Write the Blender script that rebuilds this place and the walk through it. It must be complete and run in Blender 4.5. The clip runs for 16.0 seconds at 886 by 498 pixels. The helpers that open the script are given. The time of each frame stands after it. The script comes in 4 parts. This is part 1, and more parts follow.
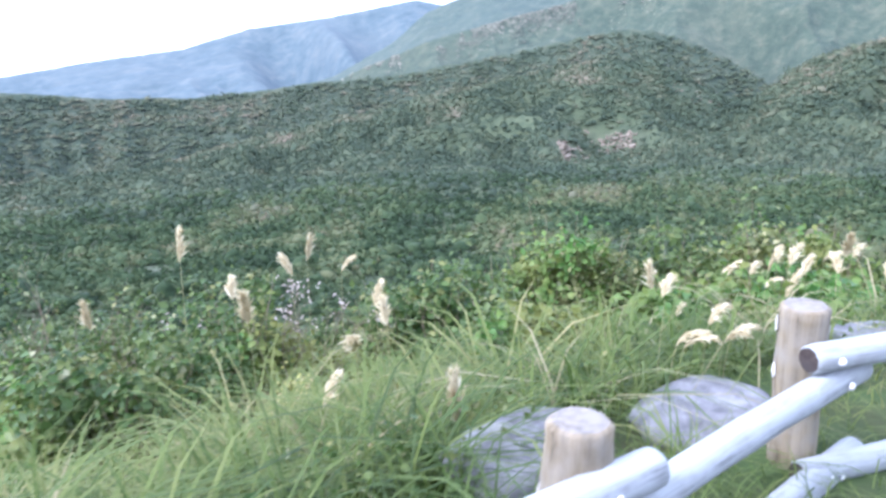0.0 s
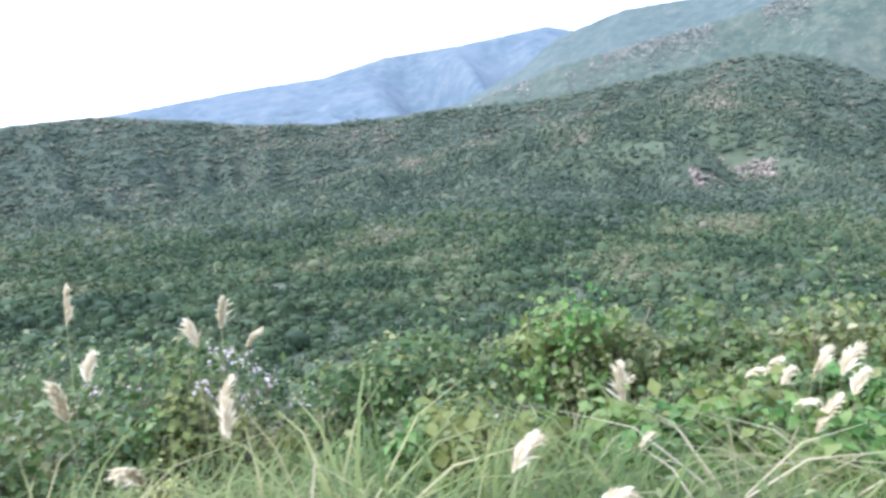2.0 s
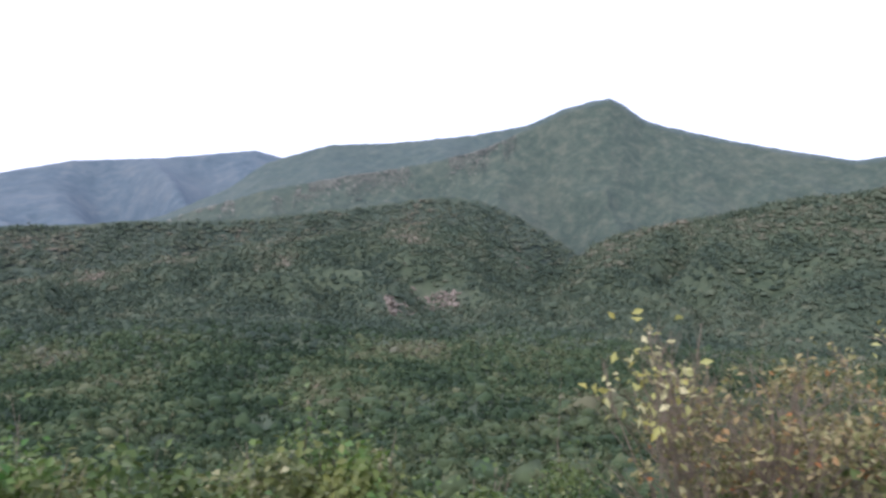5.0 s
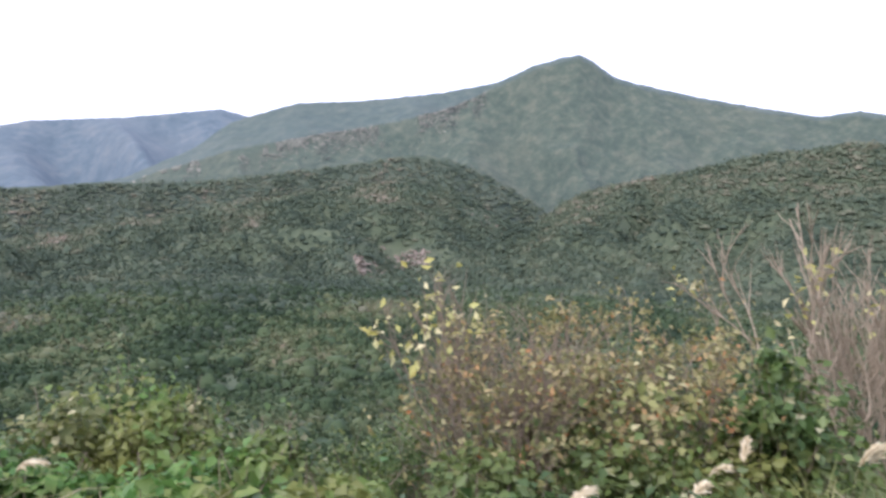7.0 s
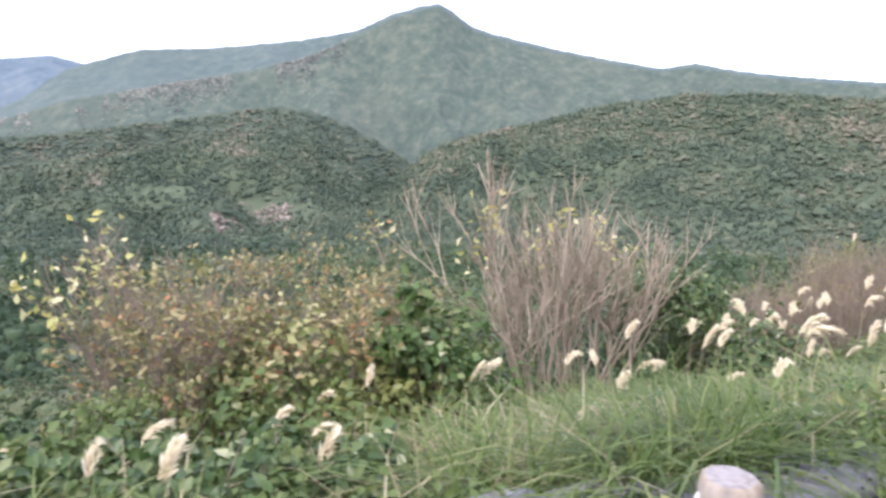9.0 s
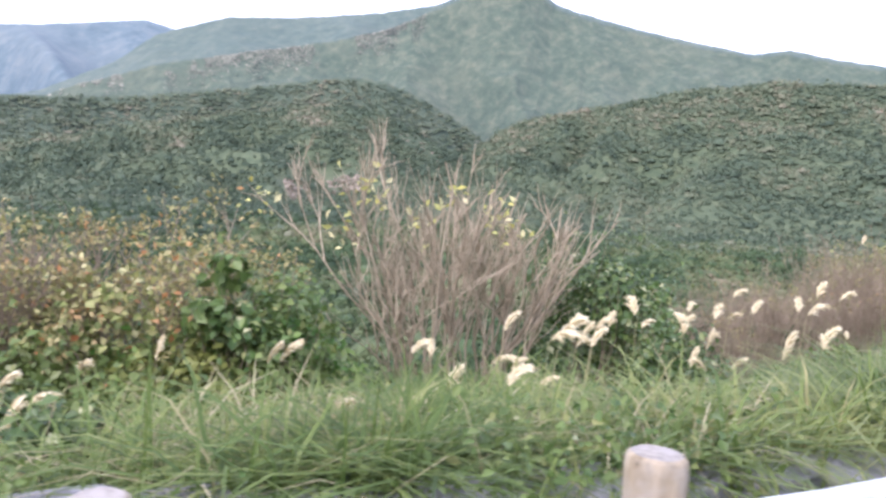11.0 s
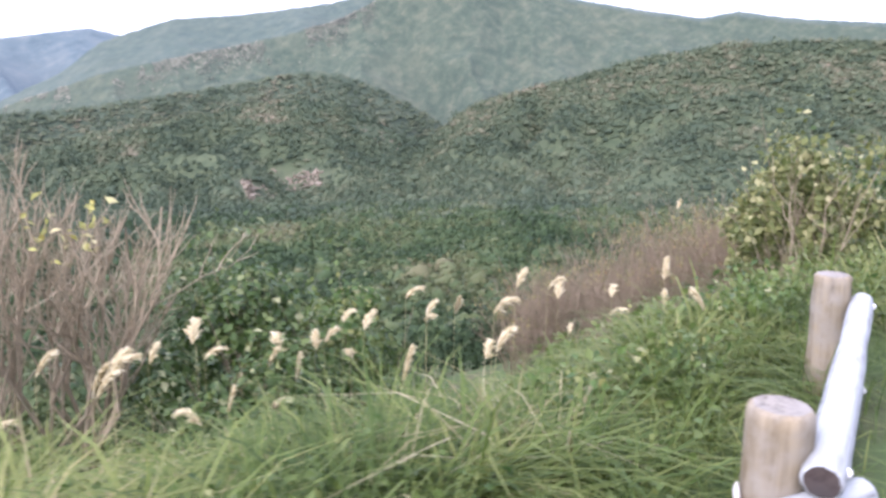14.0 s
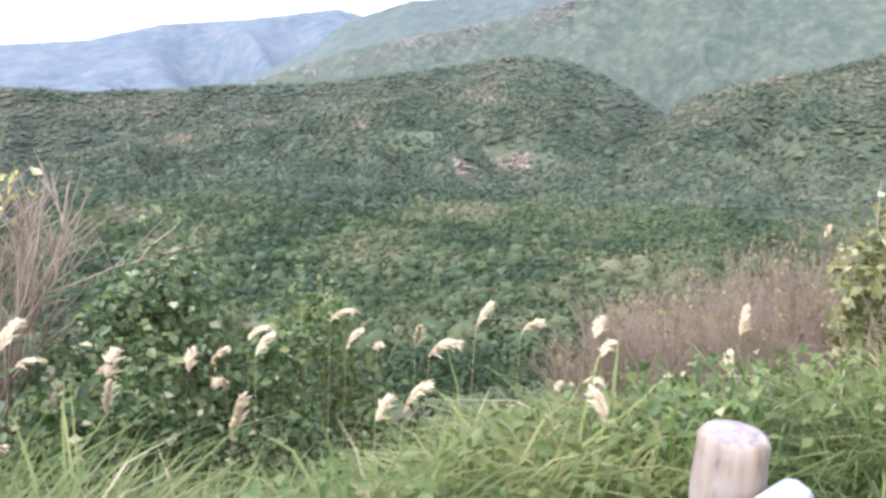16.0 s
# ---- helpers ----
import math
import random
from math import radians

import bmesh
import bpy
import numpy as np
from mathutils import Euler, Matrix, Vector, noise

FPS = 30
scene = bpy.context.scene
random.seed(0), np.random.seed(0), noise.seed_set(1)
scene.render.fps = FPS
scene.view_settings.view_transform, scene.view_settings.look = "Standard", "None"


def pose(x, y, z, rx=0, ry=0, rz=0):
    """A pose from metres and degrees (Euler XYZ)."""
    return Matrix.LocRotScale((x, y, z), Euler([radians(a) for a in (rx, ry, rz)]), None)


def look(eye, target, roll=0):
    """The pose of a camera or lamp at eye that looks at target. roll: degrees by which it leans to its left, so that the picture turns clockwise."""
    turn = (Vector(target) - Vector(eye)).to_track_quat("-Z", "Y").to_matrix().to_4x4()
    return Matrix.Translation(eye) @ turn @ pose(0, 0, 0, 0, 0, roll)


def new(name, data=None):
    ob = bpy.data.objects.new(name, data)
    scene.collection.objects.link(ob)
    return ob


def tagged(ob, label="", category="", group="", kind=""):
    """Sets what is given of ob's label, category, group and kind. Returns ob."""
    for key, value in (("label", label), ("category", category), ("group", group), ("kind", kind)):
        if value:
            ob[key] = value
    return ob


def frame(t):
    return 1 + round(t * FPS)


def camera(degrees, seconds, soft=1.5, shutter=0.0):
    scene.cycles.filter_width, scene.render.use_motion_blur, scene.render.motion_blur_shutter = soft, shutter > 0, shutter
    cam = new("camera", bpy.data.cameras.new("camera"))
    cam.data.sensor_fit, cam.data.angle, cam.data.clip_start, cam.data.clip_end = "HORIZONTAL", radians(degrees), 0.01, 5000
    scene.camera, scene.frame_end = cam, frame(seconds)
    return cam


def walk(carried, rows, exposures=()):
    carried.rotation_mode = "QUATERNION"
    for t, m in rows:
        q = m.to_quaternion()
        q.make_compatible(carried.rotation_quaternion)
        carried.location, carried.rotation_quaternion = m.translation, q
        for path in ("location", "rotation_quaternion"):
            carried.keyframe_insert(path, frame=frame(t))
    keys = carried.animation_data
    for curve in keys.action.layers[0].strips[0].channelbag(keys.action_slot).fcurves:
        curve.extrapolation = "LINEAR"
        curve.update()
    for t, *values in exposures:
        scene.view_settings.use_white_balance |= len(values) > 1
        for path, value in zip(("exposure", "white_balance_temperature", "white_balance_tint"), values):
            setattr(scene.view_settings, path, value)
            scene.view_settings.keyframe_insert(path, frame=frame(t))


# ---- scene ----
cam = camera(65.4, 16.0, soft=2.9, shutter=0.4)
walk(cam, [
    (0, pose(-0.000, 0.000, 1.588, 76.16, 2.12, 0.00)),
    (0.3, pose(0.225, 0.235, 1.598, 76.49, 1.81, 1.14)),
    (0.5, pose(0.367, 0.400, 1.591, 76.64, 3.15, 3.85)),
    (1, pose(0.702, 0.844, 1.601, 77.25, 3.26, 8.05)),
    (1.5, pose(0.991, 1.161, 1.603, 77.80, 3.86, 11.30)),
    (2, pose(1.268, 1.390, 1.585, 78.60, 2.44, 10.37)),
    (2.5, pose(1.553, 1.569, 1.587, 79.23, 2.01, 8.55)),
    (3, pose(1.860, 1.697, 1.601, 80.71, 0.41, 4.81)),
    (3.5, pose(2.152, 1.808, 1.607, 83.77, -1.26, -1.39)),
    (4, pose(2.490, 1.871, 1.606, 85.95, -1.05, -7.95)),
    (4.3, pose(2.711, 1.883, 1.604, 87.25, -1.39, -8.61)),
    (4.5, pose(2.862, 1.874, 1.601, 87.80, -1.88, -9.34)),
    (5, pose(3.246, 1.804, 1.592, 88.81, -2.35, -13.40)),
    (7.5, pose(4.980, 0.847, 1.603, 83.96, -1.49, -17.46)),
    (8, pose(5.322, 0.577, 1.591, 82.63, -0.64, -22.25)),
    (8.5, pose(5.640, 0.425, 1.584, 82.36, 0.05, -22.95)),
    (8.7, pose(5.845, 0.347, 1.581, 82.07, -0.40, -24.99)),
    (9, pose(6.150, 0.269, 1.621, 81.79, -1.01, -26.93)),
    (11.5, pose(8.722, -0.250, 1.618, 79.48, -3.66, -19.77)),
    (12, pose(9.388, -0.382, 1.600, 82.12, -1.94, -19.75)),
    (12.5, pose(9.908, -0.411, 1.580, 81.02, -1.41, -17.54)),
    (13, pose(10.535, -0.402, 1.607, 81.77, -0.96, -20.37)),
    (13.5, pose(11.110, -0.165, 1.611, 83.60, -1.32, -23.30)),
    (14, pose(11.834, 0.038, 1.584, 78.62, 0.76, -23.95)),
    (14.5, pose(12.525, 0.190, 1.604, 77.33, 1.65, -22.60)),
    (15, pose(13.101, 0.460, 1.582, 77.75, 0.59, -16.93)),
    (15.5, pose(13.693, 0.671, 1.562, 77.80, -1.15, -11.20)),
    (16, pose(14.246, 0.894, 1.564, 77.20, -1.72, -6.20)),
], exposures=[(0.0, 1.77, 5200, 25), (2.5, 1.77, 5200, 25), (3.5, 1.74, 5260, 26), (4.2, 1.59, 5490, 27), (4.6, 1.24, 5540, 27), (5.0, 0.71, 5590, 29), (7.5, 1.22, 5730, 31), (9.0, 1.52, 5710, 31), (11.5, 1.62, 5740, 30), (12.5, 1.57, 5790, 30), (14.0, 1.56, 5790, 31), (15.0, 1.77, 5740, 32), (16.0, 1.87, 5740, 32)])

# ---- world and light ----
SUN_AZ, SUN_EL = -112.0, 46.0          # bearing clockwise from +y, height above the horizon
world = bpy.data.worlds.new("sky")
scene.world = world
world.use_nodes = True
wn = world.node_tree.nodes
sky = wn.new("ShaderNodeTexSky")
sky.sky_type = "NISHITA"
sky.sun_disc = False
sky.sun_elevation = radians(SUN_EL)
sky.sun_rotation = radians(SUN_AZ)
sky.air_density = 1.0
sky.dust_density = 2.0
sky.ozone_density = 1.0
wn["Background"].inputs["Strength"].default_value = 0.15
haze = wn.new("ShaderNodeMix")          # thin high cloud whitens the sky
haze.data_type = "RGBA"
haze.inputs["Factor"].default_value = 0.55
haze.inputs["B"].default_value = (8.0, 8.2, 8.4, 1)
world.node_tree.links.new(sky.outputs["Color"], haze.inputs["A"])
world.node_tree.links.new(haze.outputs["Result"], wn["Background"].inputs["Color"])
sun = new("sun", bpy.data.lights.new("sun", "SUN"))
sun.data.energy = 1.25
sun.data.angle = radians(28.0)
sun.data.color = (1.0, 0.94, 0.84)
sd = Vector((math.sin(radians(SUN_AZ)) * math.cos(radians(SUN_EL)), math.cos(radians(SUN_AZ)) * math.cos(radians(SUN_EL)), math.sin(radians(SUN_EL))))
sun.matrix_world = look(sd * 50, (0, 0, 0))

# ---- materials ----
def node_mat(name, rough=0.8):
    m = bpy.data.materials.new(name)
    m.use_nodes = True
    b = m.node_tree.nodes["Principled BSDF"]
    b.inputs["Roughness"].default_value = rough
    b.inputs["Specular IOR Level"].default_value = 0.25
    return m, m.node_tree, b


def ramp(nt, fac, stops):
    r = nt.nodes.new("ShaderNodeValToRGB")
    e = r.color_ramp.elements
    while len(e) < len(stops):
        e.new(0.5)
    for i, (p, c) in enumerate(stops):
        e[i].position, e[i].color = p, (*c, 1)
    nt.links.new(fac, r.inputs["Fac"])
    return r.outputs["Color"]


def noise_out(nt, scale, detail=4.0, rough=0.6, vec=None):
    n = nt.nodes.new("ShaderNodeTexNoise")
    n.inputs["Scale"].default_value = scale
    n.inputs["Detail"].default_value = detail
    n.inputs["Roughness"].default_value = rough
    if vec is None:
        vec = nt.nodes.new("ShaderNodeNewGeometry").outputs["Position"]
    nt.links.new(vec, n.inputs["Vector"])
    return n.outputs["Fac"]


def mix(nt, a, b, fac, mode="MIX"):
    n = nt.nodes.new("ShaderNodeMix")
    n.data_type, n.blend_type = "RGBA", mode
    for sock, v in ((n.inputs["A"], a), (n.inputs["B"], b)):
        if isinstance(v, tuple):
            sock.default_value = (*v, 1)
        else:
            nt.links.new(v, sock)
    if isinstance(fac, float):
        n.inputs["Factor"].default_value = fac
    else:
        nt.links.new(fac, n.inputs["Factor"])
    return n.outputs["Result"]


def bump(nt, b, h, strength, dist):
    n = nt.nodes.new("ShaderNodeBump")
    n.inputs["Strength"].default_value, n.inputs["Distance"].default_value = strength, dist
    nt.links.new(h, n.inputs["Height"])
    nt.links.new(n.outputs["Normal"], b.inputs["Normal"])


def leaf_mat(name, stops, rough=0.55, through_light=0.3, patch=None, patch_scale=1.0, dark=None, by_plant=0.0, haze_glow=None, haze_strength=0.0):
    """Foliage: a colour for each leaf by island (or for each plant by its own tone), patches at a larger scale, light
    passing through, and painted haze for far plants.
    """
    m, nt, b = node_mat(name, rough)
    fac = nt.nodes.new("ShaderNodeNewGeometry").outputs["Random Per Island"]
    if by_plant:
        tone = nt.nodes.new("ShaderNodeAttribute")
        tone.attribute_name = "tone"
        k = nt.nodes.new("ShaderNodeMix")
        k.inputs["Factor"].default_value = by_plant
        nt.links.new(fac, k.inputs["A"])
        nt.links.new(tone.outputs["Fac"], k.inputs["B"])
        fac = k.outputs["Result"]
    c = ramp(nt, fac, stops)
    if patch:
        c = mix(nt, c, patch, ramp(nt, noise_out(nt, patch_scale, 2.0), [(0.43, (0, 0, 0)), (0.60, (0.8, 0.8, 0.8))]))
    if dark:
        c = mix(nt, c, dark, ramp(nt, noise_out(nt, patch_scale * 0.6, 3.0), [(0.46, (0, 0, 0)), (0.62, (0.75, 0.75, 0.75))]))
    nt.links.new(c, b.inputs["Base Color"])
    # distance haze painted in as emission
    if haze_glow:
        b.inputs["Emission Color"].default_value = (*haze_glow, 1)
        b.inputs["Emission Strength"].default_value = haze_strength
    if through_light:
        t = nt.nodes.new("ShaderNodeBsdfTranslucent")
        nt.links.new(c, t.inputs["Color"])
        mx = nt.nodes.new("ShaderNodeMixShader")
        mx.inputs["Fac"].default_value = through_light
        nt.links.new(b.outputs["BSDF"], mx.inputs[1])
        nt.links.new(t.outputs["BSDF"], mx.inputs[2])
        nt.links.new(mx.outputs["Shader"], nt.nodes["Material Output"].inputs["Surface"])
    return m


def hill_mat(name, lo, mid, hi, scale, big, haze_glow, haze_strength):
    """Distant wooded mountainside: crowns, stands of trees and broad paler stretches; distance haze is painted in as a
    faint emission.
    """
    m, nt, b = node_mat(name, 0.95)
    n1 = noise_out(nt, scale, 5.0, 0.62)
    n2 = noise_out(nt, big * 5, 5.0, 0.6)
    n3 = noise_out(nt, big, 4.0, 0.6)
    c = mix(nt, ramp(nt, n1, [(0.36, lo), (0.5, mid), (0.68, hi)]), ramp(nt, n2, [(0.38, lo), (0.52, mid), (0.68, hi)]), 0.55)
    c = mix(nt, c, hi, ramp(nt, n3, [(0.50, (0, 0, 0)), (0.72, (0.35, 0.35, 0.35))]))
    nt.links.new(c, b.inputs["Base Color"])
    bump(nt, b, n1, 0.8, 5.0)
    # haze over the distance, imitated by letting the hillside glow
    b.inputs["Emission Color"].default_value = (*haze_glow, 1)
    b.inputs["Emission Strength"].default_value = haze_strength
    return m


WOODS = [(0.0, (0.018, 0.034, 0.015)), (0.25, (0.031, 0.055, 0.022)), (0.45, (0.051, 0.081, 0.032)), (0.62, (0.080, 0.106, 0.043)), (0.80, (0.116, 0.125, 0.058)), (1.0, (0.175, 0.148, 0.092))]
# same woods, paler and greyer: distance haze mixed into the leaf colours
HAZED_WOODS = [(0.0, (0.038, 0.057, 0.035)), (0.25, (0.052, 0.075, 0.044)), (0.45, (0.070, 0.095, 0.053)), (0.62, (0.098, 0.118, 0.066)), (0.80, (0.140, 0.140, 0.084)), (1.0, (0.205, 0.176, 0.120))]
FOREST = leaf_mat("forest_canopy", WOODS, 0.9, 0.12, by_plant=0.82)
FOREST_HAZED = leaf_mat("hazed_forest_canopy", HAZED_WOODS, 0.95, 0.1, by_plant=0.85)
# haze colour that the far materials emit, mostly stronger farther off
HAZE_GLOW = (0.34, 0.44, 0.52)
HILL_NEAR = hill_mat("hillside_woods", (0.034, 0.052, 0.030), (0.052, 0.074, 0.042), (0.092, 0.102, 0.060), 0.13, 0.012, HAZE_GLOW, 0.015)
HILL_MID = hill_mat("mountain_woods", (0.032, 0.052, 0.036), (0.048, 0.070, 0.046), (0.084, 0.096, 0.062), 0.07, 0.008, HAZE_GLOW, 0.082)
HILL_SHOULDER = hill_mat("shoulder_woods", (0.034, 0.052, 0.031), (0.053, 0.074, 0.043), (0.104, 0.110, 0.066), 0.085, 0.010, HAZE_GLOW, 0.042)
# faint emission paints haze over the tan crest patches
CREST_GRASS = leaf_mat("crest_grass", [(0.0, (0.13, 0.135, 0.085)), (0.5, (0.20, 0.195, 0.13)), (1.0, (0.30, 0.285, 0.20))], 0.95, 0.0, haze_glow=HAZE_GLOW, haze_strength=0.06)
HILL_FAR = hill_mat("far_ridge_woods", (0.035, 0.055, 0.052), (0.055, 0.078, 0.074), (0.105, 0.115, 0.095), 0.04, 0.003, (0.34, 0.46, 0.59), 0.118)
GRASS = leaf_mat("grass_blades", [(0.0, (0.040, 0.072, 0.016)), (0.3, (0.085, 0.135, 0.029)), (0.55, (0.155, 0.203, 0.050)), (0.8, (0.255, 0.275, 0.088)), (1.0, (0.41, 0.36, 0.165))], 0.5, 0.4, by_plant=0.6)
DRYGRASS = leaf_mat("dry_grass_blades", [(0.0, (0.20, 0.185, 0.080)), (0.5, (0.32, 0.28, 0.14)), (1.0, (0.45, 0.40, 0.24))], 0.6, 0.3)
# palest few leaves paint in glossy highlights as well as pale undersides
LEAF_MID = leaf_mat("shrub_leaves", [(0.0, (0.042, 0.082, 0.022)), (0.5, (0.084, 0.146, 0.036)), (0.86, (0.150, 0.195, 0.054)), (0.965, (0.26, 0.26, 0.09)), (1.0, (0.45, 0.45, 0.26))], 0.4, 0.3, (0.11, 0.148, 0.036), 0.9)
LEAF_BRIGHT = leaf_mat("creeper_leaves", [(0.0, (0.06, 0.15, 0.025)), (0.6, (0.11, 0.23, 0.045)), (1.0, (0.20, 0.28, 0.07))], 0.4, 0.35, (0.20, 0.20, 0.05), 1.1)
# last stop: rare pale leaves standing in for highlights on dark foliage
LEAF_DARK = leaf_mat("dark_leaves", [(0.0, (0.036, 0.070, 0.018)), (0.6, (0.070, 0.115, 0.030)), (0.9, (0.125, 0.165, 0.048)), (1.0, (0.38, 0.39, 0.20))], 0.35, 0.25)
LEAF_OLIVE = leaf_mat("olive_leaves", [(0.0, (0.080, 0.105, 0.030)), (0.5, (0.150, 0.172, 0.052)), (0.85, (0.230, 0.235, 0.085)), (1.0, (0.44, 0.42, 0.21))], 0.45, 0.35)
LEAF_YELLOW = leaf_mat("yellowed_leaves", [(0.0, (0.40, 0.36, 0.08)), (0.5, (0.50, 0.50, 0.16)), (1.0, (0.62, 0.56, 0.30))], 0.5, 0.35)
LEAF_TURNING = leaf_mat("turning_leaves", [(0.0, (0.09, 0.13, 0.035)), (0.35, (0.19, 0.22, 0.06)), (0.65, (0.34, 0.33, 0.12)), (0.9, (0.48, 0.45, 0.22)), (1.0, (0.46, 0.17, 0.06))], 0.5, 0.35)
LEAF_RUST = leaf_mat("autumn_leaves", [(0.0, (0.12, 0.13, 0.042)), (0.35, (0.23, 0.22, 0.075)), (0.65, (0.33, 0.30, 0.13)), (0.93, (0.33, 0.25, 0.10)), (1.0, (0.42, 0.18, 0.06))], 0.6, 0.3)
PLUME = leaf_mat("plume_hair", [(0.0, (0.50, 0.42, 0.23)), (0.5, (0.70, 0.62, 0.39)), (1.0, (0.81, 0.75, 0.54))], 0.6, 0.4)
WHITE_FLOWER = leaf_mat("white_petals", [(0.0, (0.44, 0.36, 0.31)), (1.0, (0.64, 0.56, 0.49))], 0.6, 0.3)


def bark_mat(name, lo, hi, scale=30.0):
    m, nt, b = node_mat(name, 0.85)
    n = noise_out(nt, scale, 5.0)
    g = nt.nodes.new("ShaderNodeNewGeometry")
    c = mix(nt, ramp(nt, n, [(0.3, lo), (0.7, hi)]), ramp(nt, g.outputs["Random Per Island"], [(0.0, lo), (1.0, hi)]), 0.5)
    nt.links.new(c, b.inputs["Base Color"])
    bump(nt, b, n, 0.4, 0.004)
    return m


BARK_PALE = bark_mat("pale_twig_bark", (0.185, 0.148, 0.090), (0.41, 0.345, 0.230))
BARK_BROWN = bark_mat("brown_twig_bark", (0.140, 0.108, 0.070), (0.31, 0.250, 0.170))
STALK = bark_mat("straw_stalk", (0.24, 0.24, 0.10), (0.46, 0.40, 0.22))


def log_mat(name, lo, hi, grey, amount, crack=0.36):
    """Weathered round timber: grain along the log, cracks and greyed patches."""
    m, nt, b = node_mat(name, 0.75)
    tc = nt.nodes.new("ShaderNodeTexCoord")
    mp = nt.nodes.new("ShaderNodeMapping")
    mp.inputs["Scale"].default_value = (28, 28, 2.2)
    nt.links.new(tc.outputs["Object"], mp.inputs["Vector"])
    grain = noise_out(nt, 1.0, 6.0, 0.65, mp.outputs["Vector"])
    blot = noise_out(nt, 7.0, 4.0, 0.6, tc.outputs["Object"])
    c = ramp(nt, grain, [(crack - 0.05, tuple(v * 0.35 for v in lo)), (crack + 0.03, lo), (0.62, hi)])
    c = mix(nt, c, grey, ramp(nt, blot, [(0.5 - amount * 0.3, (0, 0, 0)), (0.75 - amount * 0.25, (1, 1, 1))]))
    nt.links.new(c, b.inputs["Base Color"])
    bump(nt, b, grain, 0.5, 0.008)
    return m


POST_WOOD = log_mat("post_timber", (0.155, 0.124, 0.075), (0.29, 0.238, 0.150), (0.26, 0.235, 0.185), 0.35)
RAIL_WOOD = log_mat("rail_timber", (0.235, 0.245, 0.235), (0.40, 0.425, 0.41), (0.36, 0.38, 0.375), 0.5, 0.39)
END_GRAIN = log_mat("end_grain", (0.030, 0.022, 0.018), (0.085, 0.062, 0.05), (0.05, 0.042, 0.038), 0.5)
POST_TOP = log_mat("post_top_timber", (0.16, 0.140, 0.108), (0.29, 0.262, 0.215), (0.25, 0.232, 0.20), 0.6, 0.42)
BARK_FLAKE = bark_mat("pale_inner_bark", (0.45, 0.42, 0.35), (0.62, 0.60, 0.54), 40.0)
GALV, gnt, gb = node_mat("white_bolt_cap", 0.45)
gb.inputs["Base Color"].default_value = (0.78, 0.77, 0.74, 1)

SCREE = bark_mat("tan_scree", (0.135, 0.115, 0.082), (0.29, 0.245, 0.180), 0.6)
STONE, snt, sb_ = node_mat("grey_stone", 0.9)
sn = noise_out(snt, 9.0, 8.0, 0.7)
snt.links.new(mix(snt, ramp(snt, sn, [(0.3, (0.10, 0.10, 0.102)), (0.55, (0.225, 0.225, 0.226)), (0.75, (0.34, 0.34, 0.34))]), (0.16, 0.18, 0.11), ramp(snt, noise_out(snt, 3.0), [(0.55, (0, 0, 0)), (0.75, (0.7, 0.7, 0.7))])), sb_.inputs["Base Color"])
bump(snt, sb_, sn, 0.7, 0.02)

# ground: trodden gravel on the walk, earth and litter on the bank, dark forest floor in the valley
GROUND, nt, b = node_mat("ground", 0.95)
nf = noise_out(nt, 14.0, 8.0, 0.7)
nb = noise_out(nt, 0.9, 4.0)
earth = mix(nt, ramp(nt, nf, [(0.3, (0.038, 0.045, 0.020)), (0.7, (0.095, 0.098, 0.042))]), (0.06, 0.095, 0.03), ramp(nt, nb, [(0.4, (0, 0, 0)), (0.6, (1, 1, 1))]))
gravel = ramp(nt, nf, [(0.3, (0.055, 0.053, 0.048)), (0.7, (0.14, 0.135, 0.125))])
woods = ramp(nt, noise_out(nt, 0.12, 6.0), [(0.35, (0.042, 0.062, 0.032)), (0.65, (0.080, 0.100, 0.050))])
zone = nt.nodes.new("ShaderNodeAttribute")
zone.attribute_name = "zone"
sep = nt.nodes.new("ShaderNodeSeparateColor")
nt.links.new(zone.outputs["Color"], sep.inputs["Color"])
c = mix(nt, mix(nt, earth, gravel, sep.outputs["Red"]), woods, sep.outputs["Green"])
c = mix(nt, c, ramp(nt, noise_out(nt, 0.5, 6.0), [(0.35, (0.07, 0.075, 0.05)), (0.65, (0.17, 0.15, 0.125))]), sep.outputs["Blue"])
nt.links.new(c, b.inputs["Base Color"])
bump(nt, b, nf, 0.6, 0.03)

# ---- shape of the land ----
rng = np.random.default_rng(7)
FENCE = [(-3.1, -0.35), (-1.4, 0.62), (0.31, 1.74), (1.38, 2.56), (2.95, 3.02), (4.6, 2.60), (6.2, 1.90), (7.90, 1.69), (9.47, 1.43), (11.49, 1.35), (13.49, 1.38), (15.27, 2.53)]
FX, FY = np.array([p[0] for p in FENCE]), np.array([p[1] for p in FENCE])
CX, CY = 6.0, 0.5                       # centre of the far land's bearings


def fence_y(x):
    return np.interp(x, FX, FY) + np.where(x > 15.27, (x - 15.27) * 0.15, 0) + np.where(x < -3.1, (x + 3.1) * 0.2, 0)


def grains(x, y, scale, seed=0):
    """Smooth value noise, -1 to 1, for arrays."""
    r = np.random.default_rng(seed).random((64, 64)) * 2 - 1
    u, v = np.asarray(x) / scale, np.asarray(y) / scale
    i, j = np.floor(u).astype(int), np.floor(v).astype(int)
    a, c_ = u - i, v - j
    a, c_ = a * a * (3 - 2 * a), c_ * c_ * (3 - 2 * c_)
    i0, i1, j0, j1 = i % 64, (i + 1) % 64, j % 64, (j + 1) % 64
    return (r[i0, j0] * (1 - a) + r[i1, j0] * a) * (1 - c_) + (r[i0, j1] * (1 - a) + r[i1, j1] * a) * c_


